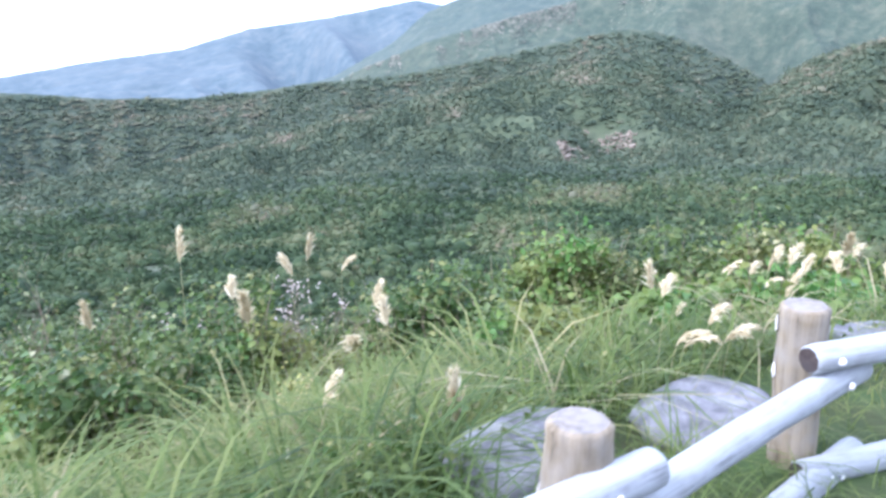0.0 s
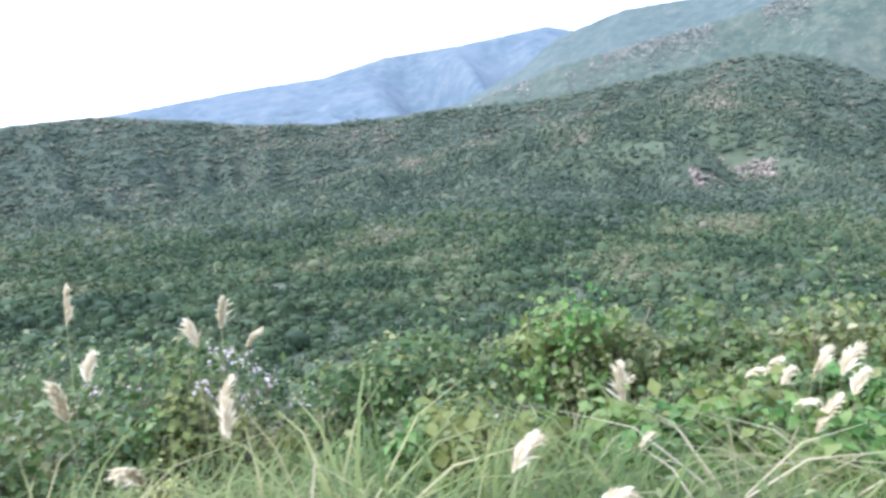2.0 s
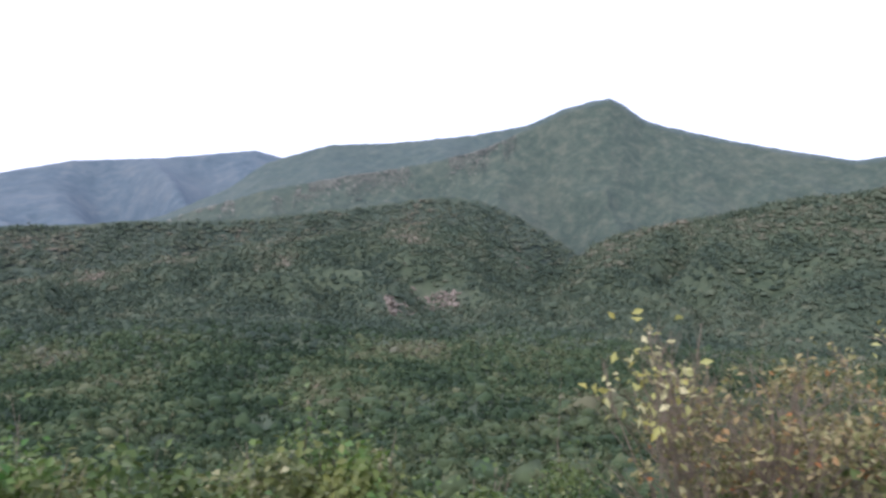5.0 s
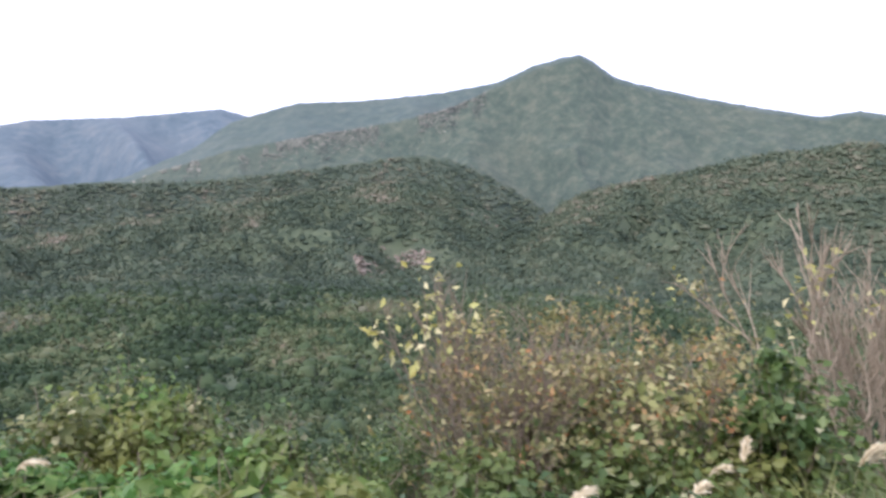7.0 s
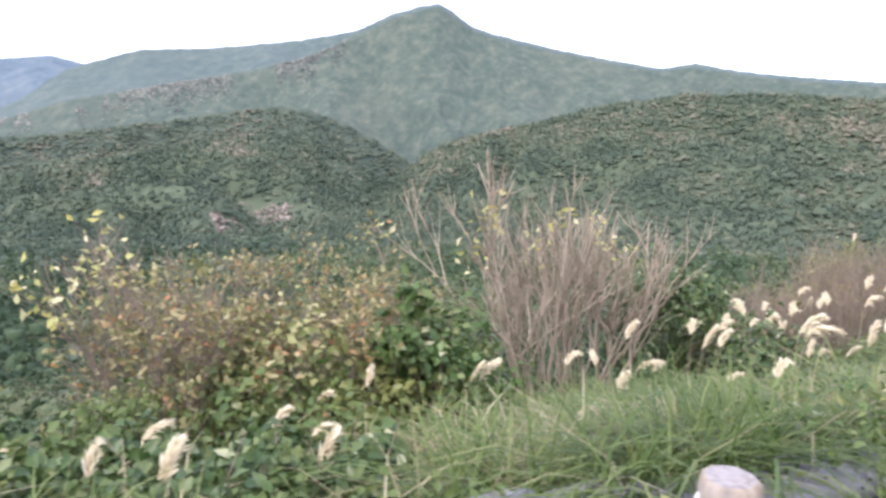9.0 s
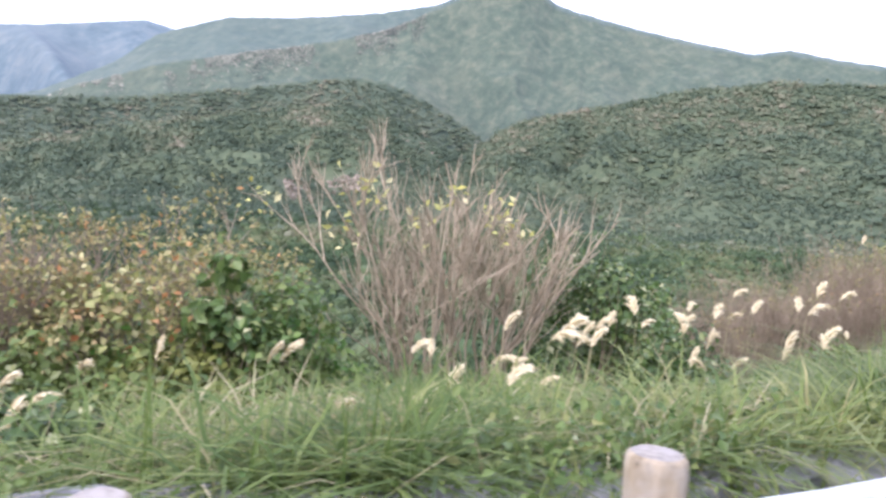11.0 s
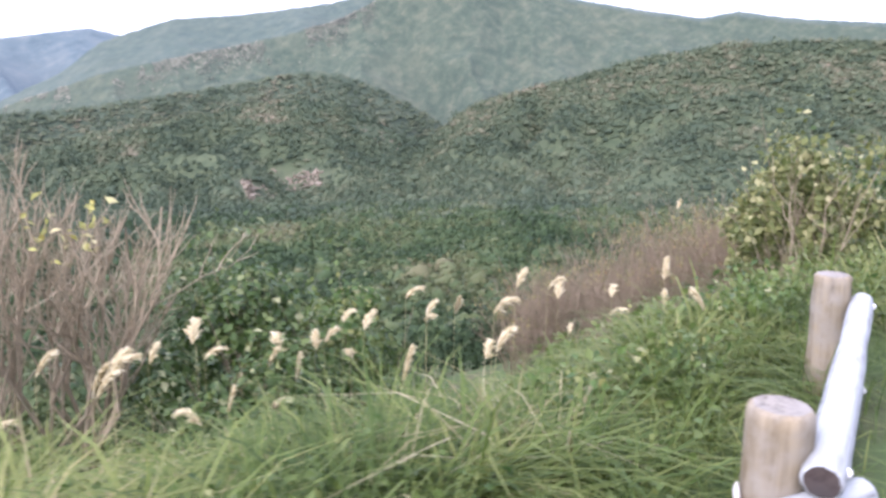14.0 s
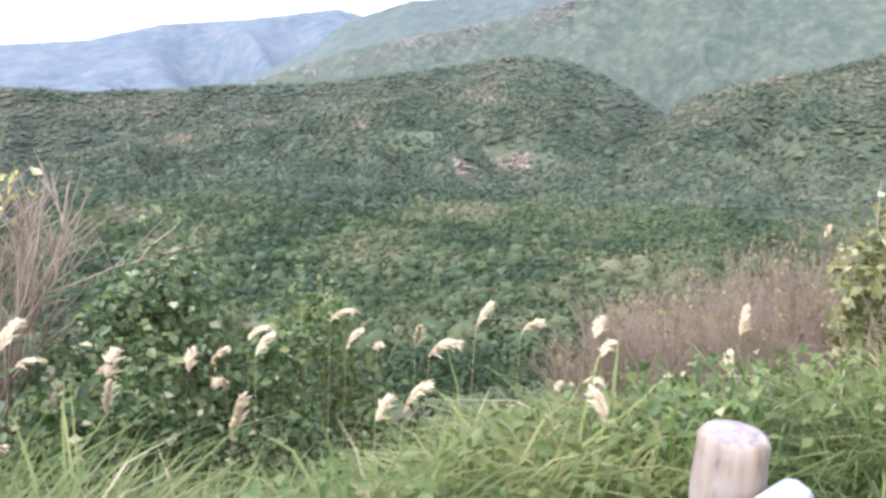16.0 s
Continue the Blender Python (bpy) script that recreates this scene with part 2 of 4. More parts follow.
# crest lines of the hills: bearing clockwise from +y and height, both in degrees
HILL_AZ = [-180, -75, -44, -24, -19, -12, -6.7, 0, 4.6, 11.6, 15.5, 18.5, 21.5, 23.6, 25.5, 27.5, 31.6, 36, 41, 46, 52, 75, 180]
HILL_EL = [-4, -5, -6, -5.4, -4.3, -3.0, -2.0, -0.6, 0.3, 1.4, 1.0, -0.2, -2.0, -1.6, -0.1, 1.0, 2.1, 3.1, 4.3, 4.9, 5.0, 3, 0]
SPUR_AZ = [-90, -60, -43.7, -37, -31, -26, -20, -15, -11.8, -6.7, -2.7, 0.9, 5.2, 9.2, 13, 16, 18.5, 21, 23.5, 26, 40, 90]
SPUR_EL = [-1, 0, 0.1, 0.6, 0.1, -0.5, -0.7, -0.4, 0.0, 0.3, 0.6, 1.2, 1.8, 2.5, 3.2, 3.0, 2.1, 0.9, -0.6, -2.5, -3, -3]
CONE_AZ = [-16, -9, -4, -1.5, 0, 3.7, 9.2, 15.6, 19.9, 22.7, 25.2, 26.4, 27.4, 29.1, 31.1, 35, 40, 44, 46.4, 50, 54, 70, 90]
CONE_EL = [-1, 0.5, 3.0, 5.0, 5.65, 6.9, 7.4, 8.3, 9.2, 10.5, 11.2, 11.4, 10.9, 9.7, 9.1, 8.2, 7.2, 6.5, 6.8, 6.1, 5.6, 4, 3]
SHOULDER_AZ = [-16, -11, -7.1, -1.5, 1.9, 5.3, 9, 12, 16.5, 18.5, 20.5, 22.7, 25.2, 26.4, 27.4, 29.1, 31.1, 35, 40, 44, 46.4, 50, 54, 70, 90]
SHOULDER_EL = [-2.5, -0.8, 0.9, 2.9, 3.7, 4.5, 5.2, 5.9, 7.2, 8.2, 9.1, 10.2, 10.9, 11.1, 10.6, 9.4, 8.8, 7.9, 6.9, 6.2, 6.5, 5.8, 5.3, 3.7, 2.7]
RIDGE_AZ = [-90, -60, -44, -34, -26, -20, -15, -8.9, -2, 0, 3, 8]
RIDGE_EL = [-2, -1.5, -0.6, 0.9, 2.2, 2.9, 4.3, 5.0, 6.1, 5.65, 5.0, 4]


def valley(s):
    return np.interp(s, [-60, -6, 0.9, 1.35, 2.3, 5, 8.5, 15, 25, 60, 120, 170, 250, 400], [14, 0.0, 0, -0.22, -0.65, -1.4, -3.0, -6.2, -10.5, -22, -33, -38.5, -41.5, -43])


def land(x, y):
    """Height of the ground sheet."""
    x, y = np.asarray(x, float), np.asarray(y, float)
    s = y - fence_y(np.clip(x, -40, 60))
    r = np.hypot(x - CX, y - CY)
    az = np.degrees(np.arctan2(x - CX, y - CY))
    front = np.clip((np.abs(az) - 75) / 40, 0, 1)
    z = valley(s)
    z = z + grains(x, y, 1.7, 3) * 0.06 * np.clip((s - 0.8) / 2, 0, 1) * np.clip(1.2 - r / 60, 0, 1) + grains(x, y, 35, 4) * np.clip((r - 40) / 80, 0, 1) * 3.0
    z = z - 0.44 * np.clip((s - 1.9) / 1.0, 0, 1) * np.clip((x - 12.6) / 2.4, 0, 1) * np.clip((14 - s) / 6, 0, 1)
    z = z - 0.55 * np.clip((s - 2.1) / 1.2, 0, 1) * np.clip((x - 10.7) / 1.0, 0, 1) * np.clip((17.2 - x) / 1.5, 0, 1) * np.clip((11 - s) / 4, 0, 1)
    el = np.interp(az, HILL_AZ, HILL_EL) - 0.55
    k = np.clip((r - 330) / 370, 0, 1)
    crest = 1.6 + 700 * np.tan(np.radians(el))
    warp = 26 * grains(x, y, 90, 12)
    gully = -np.abs(grains(az * 10 + r * 0.12 + warp, r * 0.2 + warp, 40, 9)) * 26 * np.sin(np.pi * np.clip(k, 0, 1))
    swell = (8 * grains(x, y, 62, 13) + 3 * grains(x, y, 26, 14)) * np.sin(np.pi * k)
    hill = -43 + (crest + 43) * (k ** 1.25) + gully + swell
    w = np.clip((r - 250) / 140, 0, 1)
    w = w * w * (3 - 2 * w)
    z = z * (1 - w) + hill * w
    return np.where(r > 700, crest - (r - 700) * 0.25, z)


def mesh_of(name, verts, faces, material, smooth=True, tone=None):
    """A mesh from arrays: verts (n, 3), faces (m, 3 or 4); tone gives each plant its own shade of leaf."""
    me = bpy.data.meshes.new(name)
    verts, faces = np.ascontiguousarray(verts, np.float32), np.ascontiguousarray(faces, np.int32)
    me.vertices.add(len(verts))
    me.vertices.foreach_set("co", verts.ravel())
    me.loops.add(faces.size)
    me.loops.foreach_set("vertex_index", faces.ravel())
    me.polygons.add(len(faces))
    me.polygons.foreach_set("loop_start", np.arange(0, faces.size, faces.shape[1], dtype=np.int32))
    me.polygons.foreach_set("use_smooth", np.full(len(faces), smooth))
    me.update(calc_edges=True)
    me.materials.append(material)
    if tone is not None:
        me.attributes.new("tone", "FLOAT", "POINT").data.foreach_set("value", np.clip(tone, 0, 1).astype(np.float32))
    return me


def grid_faces(rows, cols, wrap=False):
    i = np.arange(rows - 1)[:, None] * cols
    j = np.arange(cols if wrap else cols - 1)[None, :]
    k = (j + 1) % cols
    return np.stack([i + j, i + k, i + cols + k, i + cols + j], -1).reshape(-1, 4)


def polar(radii, az, height):
    """Vertices of a sheet by distance and bearing."""
    rr, aa = np.meshgrid(radii, np.radians(az), indexing="ij")
    x, y = CX + rr * np.sin(aa), CY + rr * np.cos(aa)
    return np.stack([x, y, height(x, y, rr, np.degrees(aa))], -1).reshape(-1, 3)


# the ground, one sheet: fine under the walk and the bank, coarser towards the hills
radii = np.concatenate([[0.02], np.arange(0.5, 30, 0.42), np.geomspace(30, 330, 60), np.arange(338, 720, 8), [760, 900, 1300, 2000, 3500]])
az = np.arange(-180, 180, 0.8)
gv = polar(radii, az, lambda x, y, r, a: np.where(r > 740, -130, land(x, y)))
gme = mesh_of("ground", gv, grid_faces(len(radii), len(az), True), GROUND)
s_ = gv[:, 1] - fence_y(gv[:, 0])
r_ = np.hypot(gv[:, 0] - CX, gv[:, 1] - CY)
az_ = np.degrees(np.arctan2(gv[:, 0] - CX, gv[:, 1] - CY))
zone_col = np.zeros((len(gv), 4), np.float32)
zone_col[:, 0] = np.clip((-0.7 - s_) / 0.5, 0, 1)
zone_col[:, 1] = np.clip((r_ - 18) / 15, 0, 1)
zone_col[:, 3] = 1
gme.attributes.new("zone", "FLOAT_COLOR", "POINT").data.foreach_set("color", zone_col.ravel())
tagged(new("ground", gme), "gravelled path above an overgrown bank and wooded valley", "ground", kind="structure")


def mountain(name, label, r0, r1, az0, az1, step, azs, els, base, material, relief, seed, rough_amp, folds=()):
    """A ridge as a sheet from its foot at r0 to its crest at r1, falling away behind."""
    rad = np.concatenate([np.linspace(r0, r1, 60), r1 + np.array([30, 120, 400])])
    a = np.arange(az0, az1 + step / 2, step)

    def h(x, y, r, az):
        k = np.clip((r - r0) / (r1 - r0), 0, 1)
        top = 1.6 + r1 * np.tan(np.radians(np.interp(az, azs, els)))
        spurs = (np.abs(grains(az * 10 + r * 0.05, r * 0.12, 38, seed)) + 0.5 * np.abs(grains(az * 10, r * 0.3, 17, seed + 1))) * relief
        lumps = grains(x, y, 14, seed + 2) * rough_amp + grains(x, y, 6, seed + 3) * rough_amp
        z = base + (top - base) * k ** 1.35 - spurs * np.sin(np.pi * k ** 0.8) + lumps
        for at, wide, high in folds:
            z = z + high * np.exp(-((az - at - 5 * (1 - k)) / wide) ** 2) * np.sin(np.pi * k ** 0.9)
        return z - np.clip(r - r1, 0, None) * 0.4
    me = mesh_of(name, polar(rad, a, h), grid_faces(len(rad), len(a)), material)
    tagged(new(name, me), label, "mountain", kind="structure")
    return h


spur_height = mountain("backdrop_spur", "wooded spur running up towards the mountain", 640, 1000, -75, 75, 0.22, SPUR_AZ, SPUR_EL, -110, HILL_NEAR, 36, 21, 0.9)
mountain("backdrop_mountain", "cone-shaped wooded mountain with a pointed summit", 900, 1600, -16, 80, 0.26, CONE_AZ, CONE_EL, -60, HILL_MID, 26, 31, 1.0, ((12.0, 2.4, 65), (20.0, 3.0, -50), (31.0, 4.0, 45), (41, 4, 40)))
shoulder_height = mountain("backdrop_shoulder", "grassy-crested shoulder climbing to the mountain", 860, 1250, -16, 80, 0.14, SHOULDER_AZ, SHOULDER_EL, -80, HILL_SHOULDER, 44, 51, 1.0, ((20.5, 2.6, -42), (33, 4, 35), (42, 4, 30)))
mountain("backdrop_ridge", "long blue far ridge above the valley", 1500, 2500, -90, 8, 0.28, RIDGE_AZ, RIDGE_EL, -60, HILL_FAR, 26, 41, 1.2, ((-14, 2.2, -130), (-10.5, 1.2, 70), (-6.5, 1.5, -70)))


# ---- helpers for things ----
def part(name, me, parent, label=""):
    ob = new(name, me)
    if parent:
        ob.parent = parent
    return tagged(ob, label) if label else ob


def thing(name, at, label, category, group=""):
    ob = new(name)
    ob.location = at
    return tagged(ob, label, category, group)


def lathe(path, radii_, sides=12, wobble=0.0, seed=0, cap=True):
    """A tube along path points with a radius at each; closed ends."""
    r = np.random.default_rng(seed)
    P_ = np.asarray(path, float)
    tang = np.gradient(P_, axis=0)
    tang /= np.linalg.norm(tang, axis=1)[:, None]
    ref = np.array([0.0, 0, 1]) if abs(tang[0, 2]) < 0.9 else np.array([1.0, 0, 0])
    u = np.cross(tang, ref)
    u /= np.linalg.norm(u, axis=1)[:, None]
    w = np.cross(tang, u)
    a = np.linspace(0, 2 * np.pi, sides, endpoint=False)
    wob = 1 + wobble * (r.random((1, sides)) * 2 - 1) + wobble * 0.5 * (r.random((len(P_), sides)) * 2 - 1)
    rr = np.asarray(radii_)[:, None] * wob
    V = P_[:, None, :] + rr[..., None] * (np.cos(a)[None, :, None] * u[:, None, :] + np.sin(a)[None, :, None] * w[:, None, :])
    F = grid_faces(len(P_), sides, True)
    return V.reshape(-1, 3), F


# ---- the log fence ----
def log_mesh(name, length, radius, material, end_material, seed):
    """A round log along z from 0 to length, a little uneven, with chamfered ends and end grain."""
    n = 9
    z = np.concatenate([[0, 0.012], np.linspace(0.05, length - 0.05, n), [length - 0.012, length]])
    r = np.random.default_rng(seed)
    bend = np.sin(np.pi * z / length) * 0.012 * r.normal()
    rad = radius * (1 + 0.03 * r.normal(size=len(z)))
    rad[0] = rad[-1] = radius * 0.82
    rad[1] = rad[-2] = radius * 0.97
    V, F = lathe(np.stack([bend, bend * 0.5, z], -1), rad, 20, 0.035, seed)
    me = mesh_of(name, V, F, material)
    bm = bmesh.new()
    bm.from_mesh(me)
    bm.verts.ensure_lookup_table()
    for ring, flip in ((range(20), True), (range(len(z) * 20 - 20, len(z) * 20), False)):
        vs = [bm.verts[i] for i in ring]
        f = bm.faces.new(vs[::-1] if flip else vs)
        f.material_index = 1
    bmesh.ops.recalc_face_normals(bm, faces=bm.faces)
    bm.to_mesh(me)
    bm.free()
    me.materials.append(end_material)
    return me


def bolt_mesh(name):
    z = [0, 0.004, 0.012, 0.016]
    V, F = lathe([(0, 0, v) for v in z], [0.016, 0.016, 0.012, 0.001], 10)
    return mesh_of(name, V, F, GALV)


fence = thing("log_fence", (0, 0, 0), "weathered round-log fence with two rails beside the path", "fence")
BOLT = bolt_mesh("bolt")


def flake_mesh(name):
    """A curled scrap of bark, thickest in the middle."""
    bm = bmesh.new()
    bmesh.ops.create_icosphere(bm, subdivisions=2, radius=1.0)
    for v in bm.verts:
        k = 1 + 0.35 * noise.noise(v.co * 2.3)
        v.co = Vector((v.co.x * 0.007, v.co.y * 0.022 * k, v.co.z * 0.036 * k))
        v.co.x -= v.co.y ** 2 * 4
    me = bpy.data.meshes.new(name)
    bm.to_mesh(me)
    bm.free()
    me.materials.append(BARK_FLAKE)
    return me


FLAKE = flake_mesh("bark_flake")
tops = [0.66, 0.66, 0.67, 0.68, 0.66, 0.65, 0.64, 0.62, 0.675, 0.71, 0.72, 0.68]
for i, ((px, py), top) in enumerate(zip(FENCE, tops)):
    post = part("post", log_mesh("post", top + 0.35, 0.095, POST_WOOD, POST_TOP, 100 + i), fence, "brown round timber post with a greyed top")
    m_post = pose(px, py, -0.35, rng.normal() * 0.8, rng.normal() * 0.8, rng.random() * 360)
    post.matrix_local = m_post
    for k in range(2 + i % 2):       # scraps of pale inner bark left on the timber
        u, zz = 2.4 + 0.5 * rng.random(), 0.35 + (top - 0.06) * (0.35 + 0.3 * k)
        flake = part("bark_flake", FLAKE, post, "scrap of pale bark")
        turn_ = pose(0, 0, 0, 0, 0, math.degrees(u) + rng.normal() * 8)
        flake.matrix_local = m_post.inverted() @ Matrix.Translation((px, py, zz - 0.35)) @ turn_ @ Matrix.Translation((0.094, 0, 0)) @ Matrix.Diagonal((1, 0.7 + 0.6 * rng.random(), 0.6 + 0.8 * rng.random(), 1))
high = [0, 1, 0, 1, 0, 1, 0, 0, 1, 0, 1]       # which spans are fixed above their neighbours
for i in range(len(FENCE) - 1):
    if i == 7:                        # a way through, with no rails
        continue
    a, c2 = Vector((*FENCE[i], tops[i])), Vector((*FENCE[i + 1], tops[i + 1]))
    d = (c2 - a).normalized()
    side = Vector((d.y, -d.x, 0)) * 0.140
    drop = -0.16 if high[i] else -0.275
    gap = 0.48 if high[i] else 0.38
    for tier in (0, 1):
        over = 0.08 if i == 10 else 0.20 + 0.05 * rng.random()
        p0 = a - d * 0.10 + side + Vector((0, 0, drop - gap * tier))
        p1 = c2 + d * over + side + Vector((0, 0, drop - gap * tier))
        q = (p1 - p0).to_track_quat("Z", "Y")
        rail = part("rail", log_mesh("rail", (p1 - p0).length, 0.057, RAIL_WOOD, END_GRAIN, 200 + i * 2 + tier), fence, "pale greyed round-log rail")
        m_rail = Matrix.LocRotScale(p0, q, None)
        rail.matrix_local = m_rail
        for at in (a, c2):
            out = side.normalized()
            bp = at + side + out * 0.054 + Vector((0, 0, drop - gap * tier))
            bolt = part("bolt", BOLT, rail, "white bolt cap")
            bolt.matrix_local = m_rail.inverted() @ Matrix.LocRotScale(bp, out.to_track_quat("Z", "Y"), None)


# ---- the forest in the valley ----
def dome_template():
    """A lumpy crown: rings of a dome, open below."""
    v, sides = [], 6
    for k, (rr, z) in enumerate(((0.85, -0.35), (1.0, 0.15), (0.72, 0.66))):
        for j in range(sides):
            t = 2 * math.pi * (j + 0.5 * (k % 2)) / sides
            v.append((rr * math.cos(t), rr * math.sin(t), z))
    v.append((0, 0, 0.95))
    f = []
    for k in range(2):
        for j in range(sides):
            a, b2 = k * sides + j, k * sides + (j + 1) % sides
            f += [(a, b2, a + sides), (b2, b2 + sides, a + sides)]
    for j in range(sides):
        f.append((2 * sides + j, 2 * sides + (j + 1) % sides, 3 * sides))
    return np.array(v), np.array(f)


DOME_V, DOME_F = dome_template()
MOUND_V = np.array([(0.98 * math.cos(2 * math.pi * j / 5), 0.98 * math.sin(2 * math.pi * j / 5), -0.35) for j in range(5)] + [(0.60 * math.cos(2 * math.pi * (j + 0.5) / 5), 0.60 * math.sin(2 * math.pi * (j + 0.5) / 5), 0.46) for j in range(5)] + [(0, 0, 0.70)])
MOUND_F = np.array([f for j in range(5) for f in ((j, (j + 1) % 5, 5 + j), ((j + 1) % 5, 5 + (j + 1) % 5, 5 + j), (5 + j, 5 + (j + 1) % 5, 10))])


def domes(centres, radius, tall, r, dv=DOME_V, df=DOME_F, uneven=0.42):
    n = len(centres)
    wob = 1 + uneven * (r.random((n, len(dv), 1)) * 2 - 1)
    V = dv[None] * wob * np.stack([radius, radius, tall], -1)[:, None, :] + centres[:, None, :]
    F = df[None] + (np.arange(n) * len(dv))[:, None, None]
    return V.reshape(-1, 3), F.reshape(-1, 3)


def tufts(centres, radius, tall, per, size, r):
    """Leafy sprays over the crowns: bent diamonds that face outwards, unevenly."""
    n = len(centres) * per
    d = r.normal(size=(n, 3))
    d[:, 2] = np.abs(d[:, 2]) * 0.9 - 0.25
    d /= np.linalg.norm(d, axis=1)[:, None]
    rad, hi = np.repeat(radius, per), np.repeat(tall, per)
    reach = (0.70 + 0.55 * r.random(n))[:, None]
    c = np.repeat(centres, per, 0) + d * reach * np.stack([rad, rad, hi], -1)
    nrm = d + r.normal(size=(n, 3)) * 0.5
    return diamonds(c, nrm, np.repeat(size, per) * (0.6 + 0.8 * r.random(n)), r)


def diamonds(c, nrm, size, r, slim=0.6):
    """Leaves: two triangles folded along the midrib."""
    n = len(c)
    nrm = nrm / np.linalg.norm(nrm, axis=1)[:, None]
    t = np.cross(nrm, r.normal(size=(n, 3)))
    t /= np.linalg.norm(t, axis=1)[:, None] + 1e-9
    u = np.cross(nrm, t)
    s = np.asarray(size)[:, None] * 0.5
    V = np.stack([c - t * s, c + u * s * slim + nrm * s * 0.25, c + t * s - nrm * s * 0.2, c - u * s * slim + nrm * s * 0.25], 1).reshape(-1, 3)
    k = np.arange(n)[:, None] * 4
    F = np.concatenate([k + np.array([[0, 1, 2]]), k + np.array([[0, 2, 3]])], 1).reshape(-1, 3)
    return V, F


def joined(pieces):
    V, F, k = [], [], 0
    for v, f in pieces:
        V.append(v)
        F.append(f + k)
        k += len(v)
    return np.concatenate(V), np.concatenate(F)


def bare_ground(x, y, a, rr):
    """Scree in the head of the valley, and clearings."""
    edge = 1 + 0.45 * grains(x, y, 9, 5)
    out = np.hypot((a - 12.9) / 2.5, (rr - 490) / 24) < edge
    out |= np.hypot((a - 9.3) / 1.9, (rr - 412) / 15) < edge
    out |= np.hypot((a - 18.8) / 1.7, (rr - 655) / 30) < edge
    out |= np.hypot((a + 26.5) / 1.8, (rr - 150) / 9) < edge
    return out | (np.hypot((a + 9.5) / 2.2, (rr - 62) / 5) < edge)


def scatter(cell, r0, r1, r, smin=20.0):
    """Jittered places in the valley between two distances."""
    g = np.arange(-r1, r1, cell)
    x, y = np.meshgrid(g, g[g > -r1 * 0.35])
    x, y = x.ravel() + r.uniform(-0.55, 0.55, x.size) * cell + CX, y.ravel() + r.uniform(-0.55, 0.55, x.size) * cell + CY
    rr, a = np.hypot(x - CX, y - CY), np.degrees(np.arctan2(x - CX, y - CY))
    keep = (rr > r0) & (rr < r1) & (a > -52) & (a < 68) & (y - fence_y(x) > smin)
    keep &= ~(bare_ground(x, y, a, rr) & (r.random(x.size) < 0.72))
    x, y = x[keep], y[keep]
    return np.stack([x, y, land(x, y)], -1)


fr = np.random.default_rng(11)
near_c = scatter(2.3, 20, 120, fr)
mid_c = scatter(2.5, 120, 340, fr)
far_c = scatter(4.7, 340, 712, fr)
g = np.arange(-1000, 1000, 6.4)
x, y = np.meshgrid(g, g[g > -100])
x, y = x.ravel() + fr.uniform(-4, 4, x.size) + CX, y.ravel() + fr.uniform(-4, 4, x.size) + CY
rr, a = np.hypot(x - CX, y - CY), np.degrees(np.arctan2(x - CX, y - CY))
keep = (rr > 690) & (rr < 995) & (a > -50) & (a < 30)
x, y, rr, a = x[keep], y[keep], rr[keep], a[keep]
spur_c = np.stack([x, y, spur_height(x, y, rr, a)], -1)


def stand_tone(x, y, r):
    """Shade of each tree's leaves, 0 dark green to 1 tan: by the tree, by its stand and by the stretch of slope."""
    return 0.44 + 0.12 * r.normal(size=len(x)) + 0.36 * grains(x + 6 * grains(x, y, 9, 72), y * 0.7, 14, 70) + 0.20 * grains(x, y, 60, 71)


def woodland(name, groups, material, label, lift=0.0, spread=1.0, thin=0.10):
    pieces, tones = [], []
    for c0, per, rad, size in groups:
        c0 = c0[fr.random(len(c0)) > thin]
        n = len(c0)
        dist = np.hypot(c0[:, 0] - CX, c0[:, 1] - CY)
        stand = grains(c0[:, 0], c0[:, 1], 19, 73)
        radius = rad * fr.lognormal(0, 0.40 * spread, n) * np.exp(0.30 * spread * stand) * np.clip(dist / 50, 0.6, 1) * np.where(dist > 330, np.clip(dist / 560, 0.66, 1.2), 1)
        radius = np.minimum(radius, 2.1 * rad)
        tall = radius ** 0.7 * rad ** 0.3 * fr.uniform(0.5, 1.1, n) * np.interp(dist, [200, 600, 900], [1, 0.85, 0.6])
        cc = c0 + np.stack([np.zeros(n), np.zeros(n), tall * 0.45 + rad * 0.5 * np.clip(stand, 0, 1)], -1)
        k = 0.62 if per > 6 else 0.70
        dv, df = (DOME_V, DOME_F) if per > 20 else (MOUND_V, MOUND_F)
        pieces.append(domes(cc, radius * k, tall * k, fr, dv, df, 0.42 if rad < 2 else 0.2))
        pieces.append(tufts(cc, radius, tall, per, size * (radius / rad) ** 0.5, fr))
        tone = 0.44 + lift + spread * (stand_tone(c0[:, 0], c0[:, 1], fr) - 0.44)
        # inner dome toned slightly darker than the sprays: shade inside the crown, painted in
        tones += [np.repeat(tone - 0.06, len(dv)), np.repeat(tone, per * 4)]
    V, F = joined(pieces)
    tagged(new(name, mesh_of(name, V, F, material, tone=np.concatenate(tones))), label, "forest", kind="stuff")


